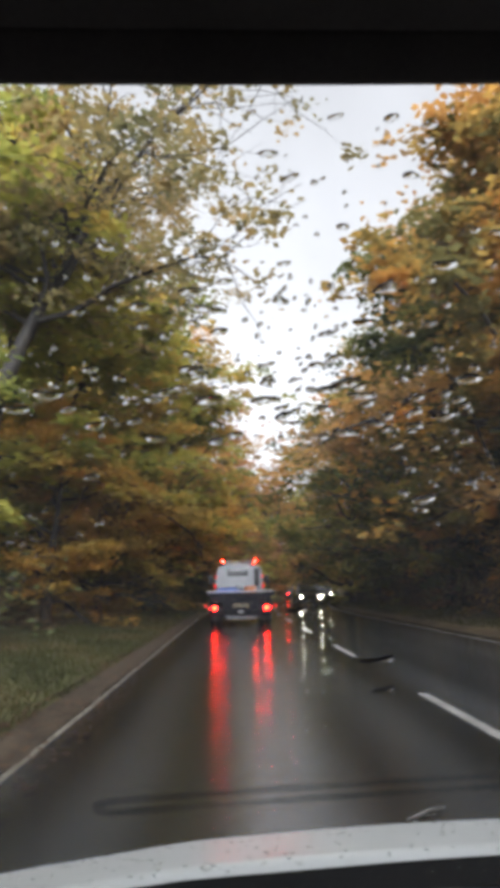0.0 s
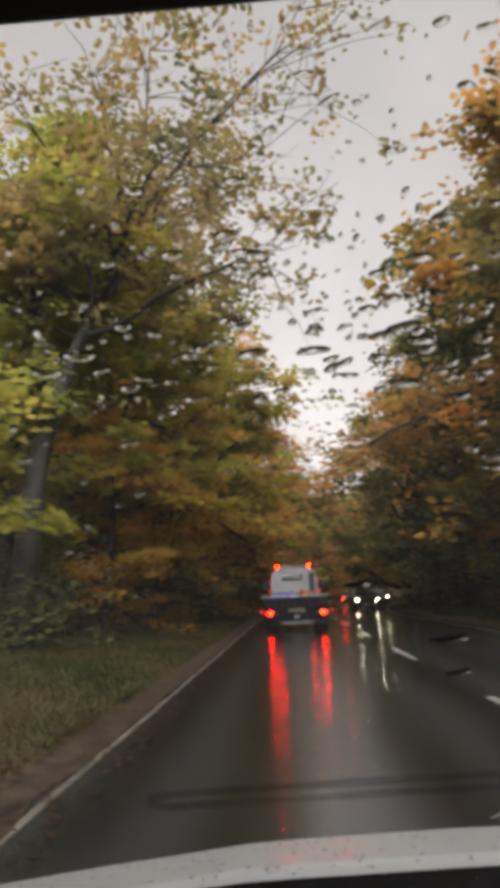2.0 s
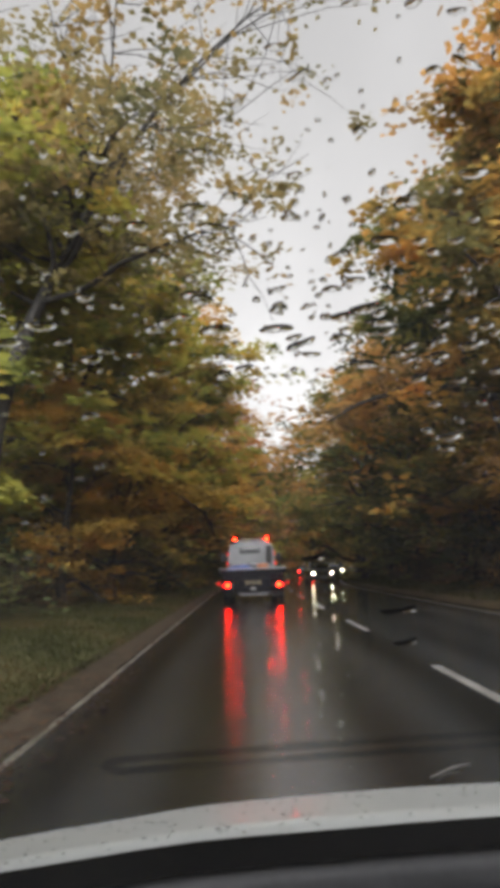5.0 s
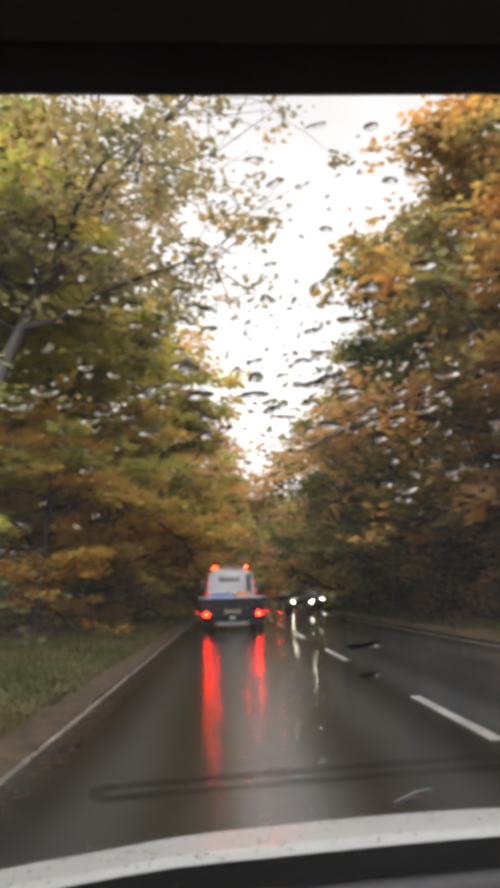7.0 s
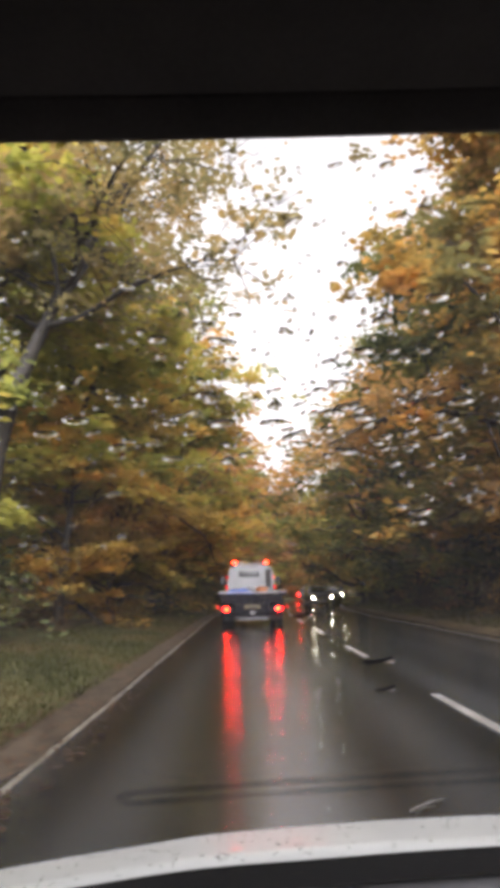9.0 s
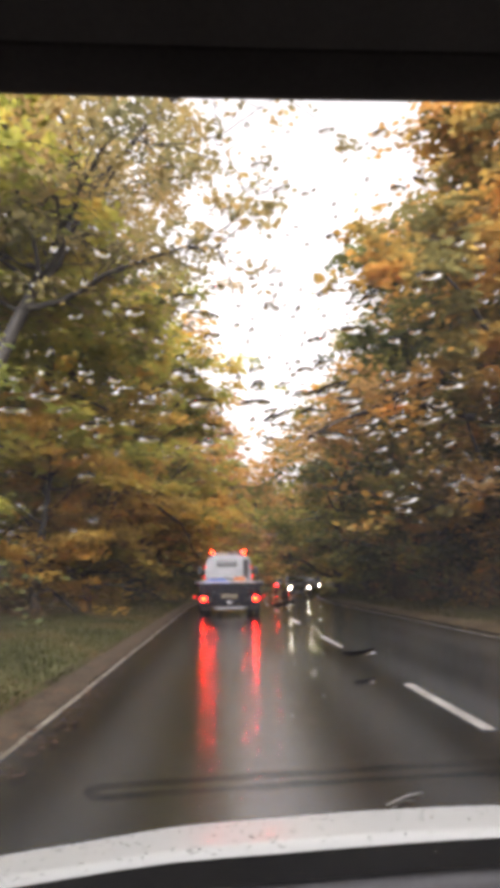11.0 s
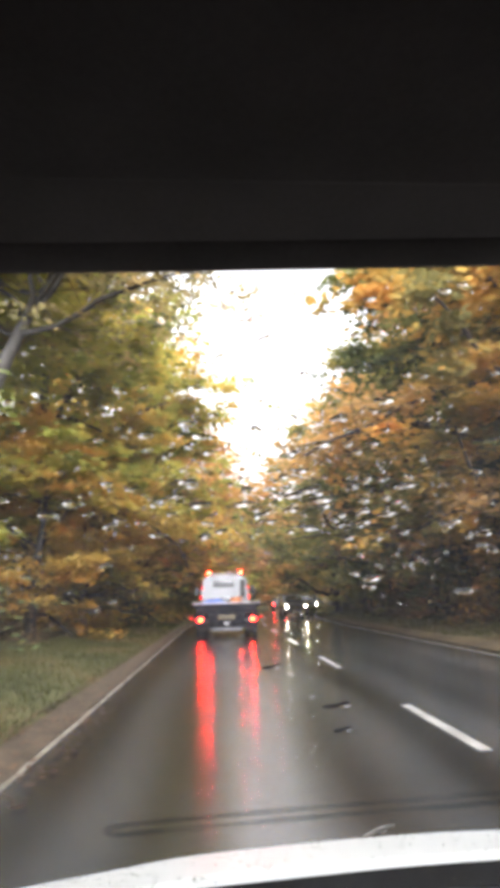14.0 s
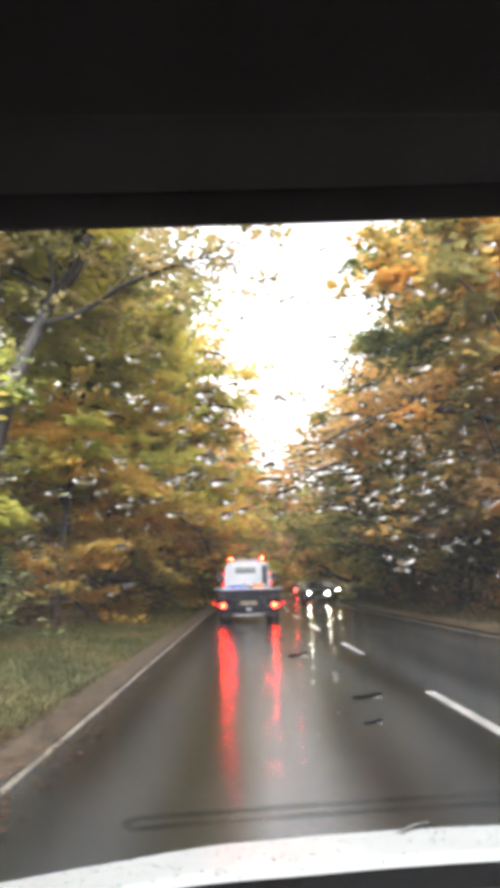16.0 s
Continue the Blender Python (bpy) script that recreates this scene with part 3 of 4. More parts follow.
LEFT_TREES = [  # kind, off, along, scale
    ("near_olive", -7.4, 15.5, 1.06), ("near_olive", -7.0, 22.0, 1.20), ("near_rust", -6.0, 29.0, 1.30), ("near_olive", -5.0, 35.0, 1.42),
    ("gold", -5.4, 42.0, 1.30), ("rust", -5.3, 50.0, 1.28), ("olive", -5.8, 59.0, 1.30), ("brown", -7.1, 70.0, 0.90),
    ("gold_tall", -6.7, 80.0, 0.95), ("olive_tall", -6.7, 92.0, 1.01), ("rust", -6.2, 104.0, 1.17), ("gold", -6.2, 118.0, 1.27),
    ("green", -11.0, 23.5, 0.95), ("brown", -12.5, 31.0, 0.90),
    ("olive", -12.0, 39.0, 1.15), ("green", -11.5, 48.0, 1.05), ("rust", -12.5, 57.0, 1.10), ("gold_tall", -12.0, 67.0, 0.90),
    ("green", -13.0, 77.0, 1.10), ("olive_tall", -13.0, 89.0, 1.00), ("olive", -17.0, 21.0, 1.10), ("green", -17.5, 30.0, 1.15),
    ("olive_tall", -18.0, 41.0, 1.05), ("green", -18.0, 54.0, 1.20), 
    ("overhang", -5.8, 12.5, 1.0), ("near_rust", -5.7, 17.5, 0.52), ("near_rust", -5.3, 24.5, 0.48), ("green", -7.0, -8.0, 1.00), ("gold", -7.0, -20.0, 1.00), 
]
RIGHT_TREES = [
    ("near_brown", 9.4, 19.5, 1.28), ("near_gold", 10.0, 15.5, 1.14), ("near_moss", 9.6, 23.5, 1.18), ("near_moss", 9.8, 29.5, 1.16), ("gold_tall", 9.8, 37.0, 1.04),
    ("olive", 9.6, 45.0, 1.26), ("gold", 8.6, 52.0, 1.32), ("olive_tall", 8.8, 61.0, 1.10), ("brown", 8.8, 70.0, 1.04),
    ("rust", 8.8, 79.0, 1.26), ("gold_tall", 9.3, 89.0, 1.04), ("olive", 9.8, 100.0, 1.32), ("gold", 9.8, 113.0, 1.32),
    ("green", 14.5, 18.0, 1.10), ("olive_tall", 15.0, 25.0, 1.10), ("green", 15.5, 33.0, 1.21), ("rust", 15.0, 41.0, 1.32),
    ("green", 15.5, 50.0, 1.26), ("olive_tall", 16.0, 60.0, 1.21), ("gold_tall", 16.0, 71.0, 1.10), ("green", 16.5, 84.0, 1.32),
    ("olive", 21.0, 26.0, 1.43), ("green", 21.0, 36.0, 1.38), ("olive_tall", 22.0, 48.0, 1.26), 
    ("near_moss", 7.4, 41.0, 1.08), ("green", 9.2, 25.0, 0.46), ("green", 8.4, 31.0, 0.44), ("green", 8.5, 38.0, 0.42), ("near_gold", 12.5, 6.5, 0.95), ("near_gold", 9.6, 21.0, 0.46), ("olive_tall", 11.5, -8.0, 1.00), ("green", 11.0, -22.0, 1.00), 
]
for k, o, s, sc in LEFT_TREES + RIGHT_TREES:
    x, y = way(s, o + rng.uniform(-0.4, 0.4))
    plant(TREES, k, x, y, rng.uniform(-25, 25) if k == "overhang" else rng.uniform(0, 360), sc)
# young trees and bushes closing the wood's edge
KS = ["sapling", "sapling_rust", "sapling_green"]
for i in range(17):
    for side in (-1, 1):
        s = 14 + i * 5.6 + rng.uniform(-1.5, 1.5)
        o = -4.9 - rng.uniform(0, 1.6) if side < 0 else 9.3 + rng.uniform(0, 1.7)
        x, y = way(s, o)
        if side < 0 and s < 23:
            continue
        plant(TREES, KS[rng.choice((0, 0, 1, 2, 2, 2) if side < 0 else (0, 0, 0, 1, 2, 2))], x, y, rng.uniform(0, 360), rng.uniform(0.75, 1.1), "young trees at the wood's edge")
KB = ["olive", "rust", "green", "fern", "green"]
for i in range(34):
    for side in (-1, 1):
        s = 7 + i * 2.8 + rng.uniform(-1.0, 1.0)
        o = -4.6 - rng.uniform(0, 2.5) if side < 0 else 9.0 + rng.uniform(0, 2.4)
        x, y = way(s, o)
        kb_kind = KB[rng.randrange(5)]
        if side < 0 and s < 24:
            kb_kind = ("rust", "fern", "green")[i % 3]
        plant(BUSHES, kb_kind, x, y, rng.uniform(0, 360), rng.uniform(0.8, 1.25), "roadside bushes")
# the wood on the outside of the bend, closing the view ahead
for i in range(22):
    x, y = way(58 + 3.4 * i + rng.uniform(-1, 1), -9.0 - 7.0 * (i % 2) - rng.uniform(0, 2))
    plant(TREES, ["rust", "gold", "olive", "rust", "brown"][i % 5], x, y, rng.uniform(0, 360), rng.uniform(1.15, 1.4), "trees beyond the bend")


# grass and fallen leaves
def blades(name, label, x0, x1, y0, y1, n, seed, hgt):
    nr = np.random.RandomState(seed)
    px = x0 + (x1 - x0) * nr.rand(n)
    py = y0 + (y1 - y0) * nr.rand(n) ** 1.6
    pz = np.array([verge_z(b, a) for a, b in zip(px, py)]) - 0.01
    a = nr.uniform(0, 6.28, n)
    h = hgt * nr.uniform(0.4, 1.2, n)
    w = 0.012 + 0.010 * (py - y0) / (y1 - y0)
    lx, ly = nr.normal(0, 0.5, n) * h, nr.normal(0, 0.5, n) * h
    v = np.zeros((n, 3, 3))
    v[:, 0] = np.stack([px - np.cos(a) * w, py - np.sin(a) * w, pz], 1)
    v[:, 1] = np.stack([px + np.cos(a) * w, py + np.sin(a) * w, pz], 1)
    v[:, 2] = np.stack([px + lx, py + ly, pz + h], 1)
    me = bpy.data.meshes.new(name)
    me.vertices.add(3 * n)
    me.vertices.foreach_set("co", v.astype(np.float32).ravel())
    me.loops.add(3 * n)
    me.loops.foreach_set("vertex_index", np.arange(3 * n, dtype=np.int32))
    me.polygons.add(n)
    me.polygons.foreach_set("loop_start", np.arange(0, 3 * n, 3, dtype=np.int32))
    me.update(calc_edges=True)
    me.materials.append(GRASS)
    return tagged(new(name, me), label, "grass", kind="stuff")


blades("grass", "short wet grass on the near verge", -4.6, LEFT_EDGE - 0.44, -14, 60, 60000, 5, 0.10)
blades("grass", "rough grass along the far bank", RIGHT_EDGE + 0.7, 9.5, -12, 70, 26000, 6, 0.16)


def litter(name, label, x0, x1, y0, y1, n, seed, bias):
    nr = np.random.RandomState(seed)
    px = x0 + (x1 - x0) * nr.rand(n) ** bias
    py = y0 + (y1 - y0) * nr.rand(n) ** 1.5
    pz = np.array([(verge_z(b, a) + 0.02) if (a < LEFT_EDGE - 0.36 or a > RIGHT_EDGE + 0.26) else 0.037 for a, b in zip(px, py)]) + nr.rand(n) * 0.015
    c = np.stack([px, py, pz], 1)
    v = leaf_quads(c, 0.054, nr).reshape(-1, 4, 3)
    v[:, :, 2] = c[:, None, 2] + (v[:, :, 2] - c[:, None, 2]) * 0.25
    return tagged(new(name, leaf_mesh(name, v.reshape(-1, 3), LEAF["litter"])), label, "fallen leaves", kind="stuff")


litter("fallen_leaves", "wet brown leaves fallen on the near verge", -5.0, LEFT_EDGE - 0.38, -12, 45, 12000, 8, 1.0)
litter("fallen_leaves", "band of wet leaves drifted along the road edge", LEFT_EDGE - 0.50, LEFT_EDGE + 0.30, -12, 40, 6500, 9, 2.0)
litter("fallen_leaves", "brown leaves covering the far bank", RIGHT_EDGE - 0.1, 11.0, -12, 60, 9000, 10, 1.0)
litter("fallen_leaves", "single wet leaves stuck on the road", LEFT_EDGE, RIGHT_EDGE, 3, 40, 90, 12, 1.0)


# ---- vehicles ----
def wheel(parent, x, y, r, w):
    ty = part("wheel", cylinder(r, w, "X", (x, y, r), 30, 0.03), RUBBER, parent, smooth=True)
    part("rim", cylinder(r * 0.6, w + 0.012, "X", (x, y, r), 20, 0.01), STEEL, ty)
    return ty


def make_truck():
    t = thing("recovery_truck", "white flatbed recovery truck with brake lights and red roof lamps lit", "truck", (0.25, 21.0, 0.03))
    # cab
    cab = bmesh.new()
    prof = [(-0.98, 1.02), (-0.98, 1.72), (-0.90, 2.10), (-0.62, 2.22), (0.62, 2.22), (0.90, 2.10), (0.98, 1.72), (0.98, 1.02), (0.96, 0.55), (-0.96, 0.55)]
    rear = [cab.verts.new((x * 0.97, 4.30, z)) for x, z in prof]
    mid = [cab.verts.new((x, 4.42, z + 0.02)) for x, z in prof]
    front = [cab.verts.new((x, 5.7, z)) for x, z in prof]
    nose = [cab.verts.new((x * 0.96, 6.35, min(z, 1.35))) for x, z in prof]
    n = len(prof)
    cab.faces.new(rear)
    cab.faces.new(nose[::-1])
    for a, b2 in ((rear, mid), (mid, front), (front, nose)):
        for i in range(n):
            cab.faces.new((a[i], a[(i + 1) % n], b2[(i + 1) % n], b2[i]))
    bmesh.ops.recalc_face_normals(cab, faces=cab.faces)
    part("cab", cab, TRUCK_WHITE, t, "white painted cab")
    part("rear_window", box(-0.46, 0.34, 4.27, 4.30, 1.78, 1.98, 0.02), CABGLASS, t, "dull grey rear window")
    part("window_seal", box(-0.49, 0.37, 4.283, 4.298, 1.75, 2.01, 0.01), PLASTIC, t)
    # dark box stands for the gap at the cab's right rear corner
    part("corner_vent", box(0.62, 0.86, 4.255, 4.298, 1.28, 2.06, 0.03), PLASTIC, t, "dark upright strip at the cab's right rear corner")
    for sx in (-1, 1):
        mi = part("door_mirror", box(sx * 1.22 - 0.10, sx * 1.22 + 0.10, 5.55, 5.68, 1.42, 1.80, 0.04), PLASTIC, t)
        part("mirror_arm", box(min(sx * 0.98, sx * 1.14), max(sx * 0.98, sx * 1.14), 5.60, 5.63, 1.58, 1.61), PLASTIC, mi)
        # red glow along the cab's sides put in as dimly glowing strips
        part("side_marker", box(sx * 1.0 - 0.03, sx * 1.0 + 0.03, 4.24, 4.30, 1.25, 1.42, 0.012), RED_DIM, t, "dim red glowing strip on the cab's side")
        part("side_marker", box(sx * 0.97 - 0.025, sx * 0.97 + 0.025, 4.26, 4.30, 1.66, 1.80, 0.012), RED_DIM, t, "dim red glowing strip on the cab's side")
    # roof bar with lamps
    bar = part("roof_bar", box(-0.74, 0.74, 4.40, 4.52, 2.27, 2.33, 0.015), STEEL, t, "roof bar carrying two lamps")
    for sx in (-1, 1):
        part("bar_foot", box(sx * 0.5 - 0.03, sx * 0.5 + 0.03, 4.42, 4.50, 2.20, 2.28), PLASTIC, bar)
        part("beacon_base", cylinder(0.085, 0.04, "Z", (sx * 0.665, 4.46, 2.30), 20), PLASTIC, bar)
        part("beacon", cylinder(0.042, 0.085, "Z", (sx * 0.665, 4.46, 2.345), 20, 0.02), AMBER, bar, "lit red-orange roof beacon", smooth=True)
    # flat bed
    part("chassis", box(-0.45, 0.45, 0.25, 6.2, 0.55, 0.80, 0.02), CHASSIS, t)
    part("bed_deck", box(-1.15, 1.15, 0.02, 4.12, 1.02, 1.08, 0.012), CHASSIS, t, "dark flat steel vehicle deck")
    for sx in (-1, 1):
        part("bed_side_rail", box(sx * 1.14 - 0.035, sx * 1.14 + 0.035, 0.06, 4.12, 0.98, 1.15, 0.012), CHASSIS, t)
        part("side_skirt", box(sx * 1.05 - 0.02, sx * 1.05 + 0.02, 1.9, 4.1, 0.55, 0.97, 0.01), CHASSIS, t)
        part("mudflap", box(sx * 0.82 - 0.17, sx * 0.82 + 0.17, 0.52, 0.54, 0.16, 0.62), RUBBER, t)
        part("mudguard", box(sx * 0.85 - 0.20, sx * 0.85 + 0.20, 0.56, 1.62, 0.92, 0.95, 0.012), PLASTIC, t)
    part("rear_edge", box(-1.17, 1.17, -0.03, 0.03, 1.12, 1.152, 0.01), PALE_STEEL, t, "pale worn steel edge of the deck")
    part("rear_apron", box(-1.06, 1.06, 0.00, 0.06, 0.76, 1.06, 0.012), CHASSIS, t, "dark apron under the deck")
    part("headboard", box(-0.95, 0.95, 4.14, 4.19, 1.08, 1.32, 0.012), STEEL, t)
    under = part("underrun_bar", box(-1.05, 1.05, 0.04, 0.12, 0.34, 0.50, 0.015), CHASSIS, t)
    for sx in (-0.5, 0.5):
        part("bar_bracket", box(sx - 0.04, sx + 0.04, 0.06, 0.30, 0.50, 0.78), CHASSIS, under)
    plate = part("number_plate", box(-0.27, 0.27, -0.035, -0.018, 0.60, 0.72, 0.004), PLATE, t, "yellow number plate")
    for i in range(6):
        part("plate_bar", box(-0.21 + i * 0.074, -0.16 + i * 0.074, -0.0395, -0.0355, 0.625, 0.695), PLASTIC, plate)
    part("plate_backing", box(-0.62, 0.62, -0.016, 0.02, 0.50, 0.76, 0.01), CHASSIS, t)
    part("axle", cylinder(0.07, 1.5, "X", (0, 1.08, 0.38), 16), CHASSIS, t)
    part("differential", cylinder(0.16, 0.30, "X", (0, 1.08, 0.38), 18, 0.05), CHASSIS, t, smooth=True)
    part("tow_beam", box(-0.52, 0.52, -0.02, 0.04, 0.21, 0.30, 0.02), GREY_PLASTIC, t, "dirty grey tow beam")
    # dark sheet added to close the bright gap under the truck
    part("spray_guard", box(-0.62, 0.62, 0.58, 0.61, 0.22, 0.80), RUBBER, t)
    part("tow_arm", box(-0.09, 0.09, -0.16, 0.45, 0.40, 0.50, 0.02), STEEL, t)
    for sx in (-1, 1):
        h = part("tail_lamp", box(sx * 0.89 - 0.19, sx * 0.89 + 0.19, -0.045, 0.02, 0.50, 0.66, 0.012), PLASTIC, t)
        part("brake_lens", cylinder(0.068, 0.03, "Y", (sx * 0.89, -0.055, 0.58), 20), RED_LAMP, h, "lit red brake lens", smooth=True)
        part("bulb", cylinder(0.040, 0.012, "Y", (sx * 0.89, -0.074, 0.58), 16), RED_HOT, h)
        part("outer_lens", box(sx * 1.04 - 0.03, sx * 1.04 + 0.03, -0.058, -0.046, 0.53, 0.63, 0.004), RED_DIM, h)
        part("outline_marker", box(sx * 1.20 - 0.03, sx * 1.20 + 0.03, -0.02, 0.03, 0.61, 0.69, 0.008), RED_DIM, t, "dim red outline marker")
        part("marker_bracket", box(min(sx * 1.0, sx * 1.18), max(sx * 1.0, sx * 1.18), 0.0, 0.02, 0.635, 0.66), CHASSIS, t)
        for dx in (-0.10, 0.13):
            wheel(t, sx * 0.87 + dx, 1.08, 0.38, 0.20)
        wheel(t, sx * 0.92, 5.3, 0.38, 0.24)
    return t


make_truck()


def loose_on_deck():
    bm = bmesh.new()
    bmesh.ops.create_grid(bm, x_segments=22, y_segments=14, size=0.5)
    for v in bm.verts:
        e = max(abs(v.co.x), abs(v.co.y)) / 0.5
        v.co.z = (0.17 + 0.09 * noise.noise(v.co * 5)) * (1 - e ** 3) + 0.004
        v.co.x *= 1.1
        v.co.y *= 0.8
    bmesh.ops.solidify(bm, geom=bm.faces[:], thickness=0.004)
    tarp = link_mesh("tarpaulin", bm, BLUE, smooth=True)
    tarp.location = (0.25 - 0.45, 24.2, 1.116)
    tagged(tarp, "crumpled blue tarpaulin lying on the truck deck", "tarpaulin")
    coil_v, coil_f = tube([(0.2 * math.cos(a * 0.45) * (1 + 0.02 * a / 10), 0.2 * math.sin(a * 0.45), 0.03 + a * 0.0035) for a in range(60)], [0.022] * 60, 6)
    coil = data_part("strap_coil", coil_v, coil_f, ORANGE, smooth=True)
    coil.location = (0.25 + 0.42, 23.9, 1.11)
    tagged(coil, "coiled orange lashing strap on the truck deck", "strap")
    w = thing("winch", "small dark cable winch behind the truck cab", "winch", (0.25 + 0.08, 24.95, 1.11))
    part("drum", cylinder(0.11, 0.34, "X", (0, 0, 0.16), 20, 0.01), STEEL, w, smooth=True)
    for sx in (-0.19, 0.19):
        part("side_plate", box(sx - 0.015, sx + 0.015, -0.13, 0.13, 0, 0.30, 0.008), CHASSIS, w)


loose_on_deck()


def make_oncoming(x, y, label, turn=0.0, going=False):
    c = thing("car_ahead" if going else "oncoming_car", label, "car", (x, y, 0.02))
    c.rotation_euler = (0, 0, radians(turn))
    # outline seen from the side; the front looks towards -y
    prof = [(0.0, 0.35), (-0.02, 0.62), (0.15, 0.80), (1.05, 0.95), (1.75, 1.42), (3.1, 1.46), (3.9, 1.05), (4.1, 0.9), (4.12, 0.4), (3.9, 0.28), (0.2, 0.25)]
    bm = bmesh.new()
    cols = []
    for sx, inset in ((-0.88, 0), (-0.80, 1), (0.80, 1), (0.88, 0)):
        cols.append([bm.verts.new((sx * (0.84 if z > 1.2 else 1.0), py, z + (0.03 if inset and z > 0.5 else 0.0))) for py, z in prof])
    for a, b2 in zip(cols[:-1], cols[1:]):
        for i in range(len(prof)):
            j = (i + 1) % len(prof)
            bm.faces.new((a[i], a[j], b2[j], b2[i]))
    bm.faces.new(cols[0][::-1])
    bm.faces.new(cols[-1])
    bmesh.ops.recalc_face_normals(bm, faces=bm.faces)
    part("body", bm, CARGREY, c)
    ws = bmesh.new()
    q = [ws.verts.new(p) for p in ((-0.70, 1.12, 1.01), (0.70, 1.12, 1.01), (0.60, 1.66, 1.40), (-0.60, 1.66, 1.40))]
    ws.faces.new(q)
    r = bmesh.ops.extrude_face_region(ws, geom=ws.faces[:])
    bmesh.ops.translate(ws, vec=(0, -0.03, 0.05), verts=[v for v in r["geom"] if isinstance(v, bmesh.types.BMVert)])
    bmesh.ops.recalc_face_normals(ws, faces=ws.faces)
    part("windscreen", ws, DARKGLASS, c, "pale reflecting windscreen")
    part("grille", box(-0.42, 0.42, -0.035, 0.0, 0.48, 0.62, 0.01), PLASTIC, c)
    part("bumper", box(-0.86, 0.86, -0.06, 0.1, 0.28, 0.45, 0.03), CARGREY, c)
    pl = part("number_plate", box(-0.26, 0.26, -0.072, -0.062, 0.34, 0.44), TRUCK_WHITE, c)
    part("plate_bar", box(-0.20, 0.20, -0.078, -0.0725, 0.37, 0.41), PLASTIC, pl)
    for sx in (-1, 1):
        h = part("headlamp", box(sx * 0.66 - 0.17, sx * 0.66 + 0.17, -0.04, 0.06, 0.57, 0.73, 0.03), DARKGLASS, c)
        part("lamp_bulb", cylinder(0.075 if going else 0.055, 0.02, "Y", (sx * 0.66, -0.05, 0.65), 18), FAR_RED if going else HEADLAMP, h, "lit red tail lamp" if going else "lit white headlamp")
        part("door_mirror", box(sx * 0.98 - 0.09, sx * 0.98 + 0.09, 1.35, 1.47, 0.98, 1.10, 0.03), CARGREY, c)
        wheel(c, sx * 0.80, 0.78, 0.31, 0.20)
        wheel(c, sx * 0.80, 3.35, 0.31, 0.20)
    return c


make_oncoming(*way(61.0, 4.5), "distant dark car following with dipped headlights on", -8.0)
make_oncoming(*way(66.0, 0.6), "distant dark car braking ahead with red lights lit", -16.0, True)
make_oncoming(*way(43.0, 4.35), "dark hatchback coming the other way with headlights on")


# ---- the car that carries the camera ----
CX = 0.40  # middle of the car
HEAD_Y, HEAD_Z, BASE_Y, BASE_Z = 0.36, 1.54, 0.700, 0.875
U = Vector((0, BASE_Y - HEAD_Y, BASE_Z - HEAD_Z)).normalized()
NRM = Vector((0, HEAD_Z - BASE_Z, BASE_Y - HEAD_Y)).normalized()


def on_glass(x, u, lift=0.0):
    """A place on the windscreen: u from 0 at the top to 1 at the bottom; lift metres outwards. The glass bows a little forwards."""
    e = (x - CX) / 0.75
    bow = 0.05 * (1 - e * e) - 0.05 * (1 - 0.284)
    y = HEAD_Y + (BASE_Y - HEAD_Y) * u + bow * (0.4 + 0.6 * u)
    z = HEAD_Z + (BASE_Z - HEAD_Z) * u + (0.030 * (1 - math.sqrt(e * e + 0.02)) - 0.0135) * (1 - u)
    ny, nz = (HEAD_Z - BASE_Z), (BASE_Y - HEAD_Y)
    k = math.hypot(ny, nz)
    return Vector((x, y + lift * ny / k, z + lift * nz / k))


def sheet(fn, us, vs_, depth=None):
    """A grid surface; depth, a vector, gives it a second skin that far off and closes the rim."""
    bm = bmesh.new()
    us, vs_ = list(us), list(vs_)
    top = [[bm.verts.new(fn(u, v)) for u in us] for v in vs_]
    skins = [top]
    if depth is not None:
        skins.append([[bm.verts.new(p.co + Vector(depth)) for p in row] for row in top])
    for g in skins:
        for j in range(len(vs_) - 1):
            for i in range(len(us) - 1):
                bm.faces.new((g[j][i], g[j][i + 1], g[j + 1][i + 1], g[j + 1][i]))
    if depth is not None:
        a, b2 = skins
        rim = [(0, i) for i in range(len(us))] + [(j, len(us) - 1) for j in range(1, len(vs_))]
        rim += [(len(vs_) - 1, i) for i in range(len(us) - 2, -1, -1)] + [(j, 0) for j in range(len(vs_) - 2, 0, -1)]
        for (j0, i0), (j1, i1) in zip(rim, rim[1:] + rim[:1]):
            bm.faces.new((a[j0][i0], a[j1][i1], b2[j1][i1], b2[j0][i0]))
    bmesh.ops.recalc_face_normals(bm, faces=bm.faces)
    return bm


def lin(a, b, n):
    return [a + (b - a) * i / n for i in range(n + 1)]


BON_Y = [0.745, 0.80, 0.88, 0.96, 1.05, 1.15, 1.27, 1.40, 1.52, 1.60, 1.63]
BON_Z = [0.934, 0.926, 0.910, 0.889, 0.860, 0.818, 0.755, 0.668, 0.55, 0.42, 0.33]


def bonnet_point(x, k):
    e = x - CX
    y = BON_Y[k] - 0.10 * e * e * (1 + (BON_Y[k] - 0.73))
    z = BON_Z[k] + 0.0075 - 0.047 * e * e - 0.6 * max(0, abs(e) - 0.80) ** 1.5
    ridge = 0.003 * math.exp(-((abs(e) - 0.46) / 0.09) ** 2)
    return Vector((x, y, z + ridge))


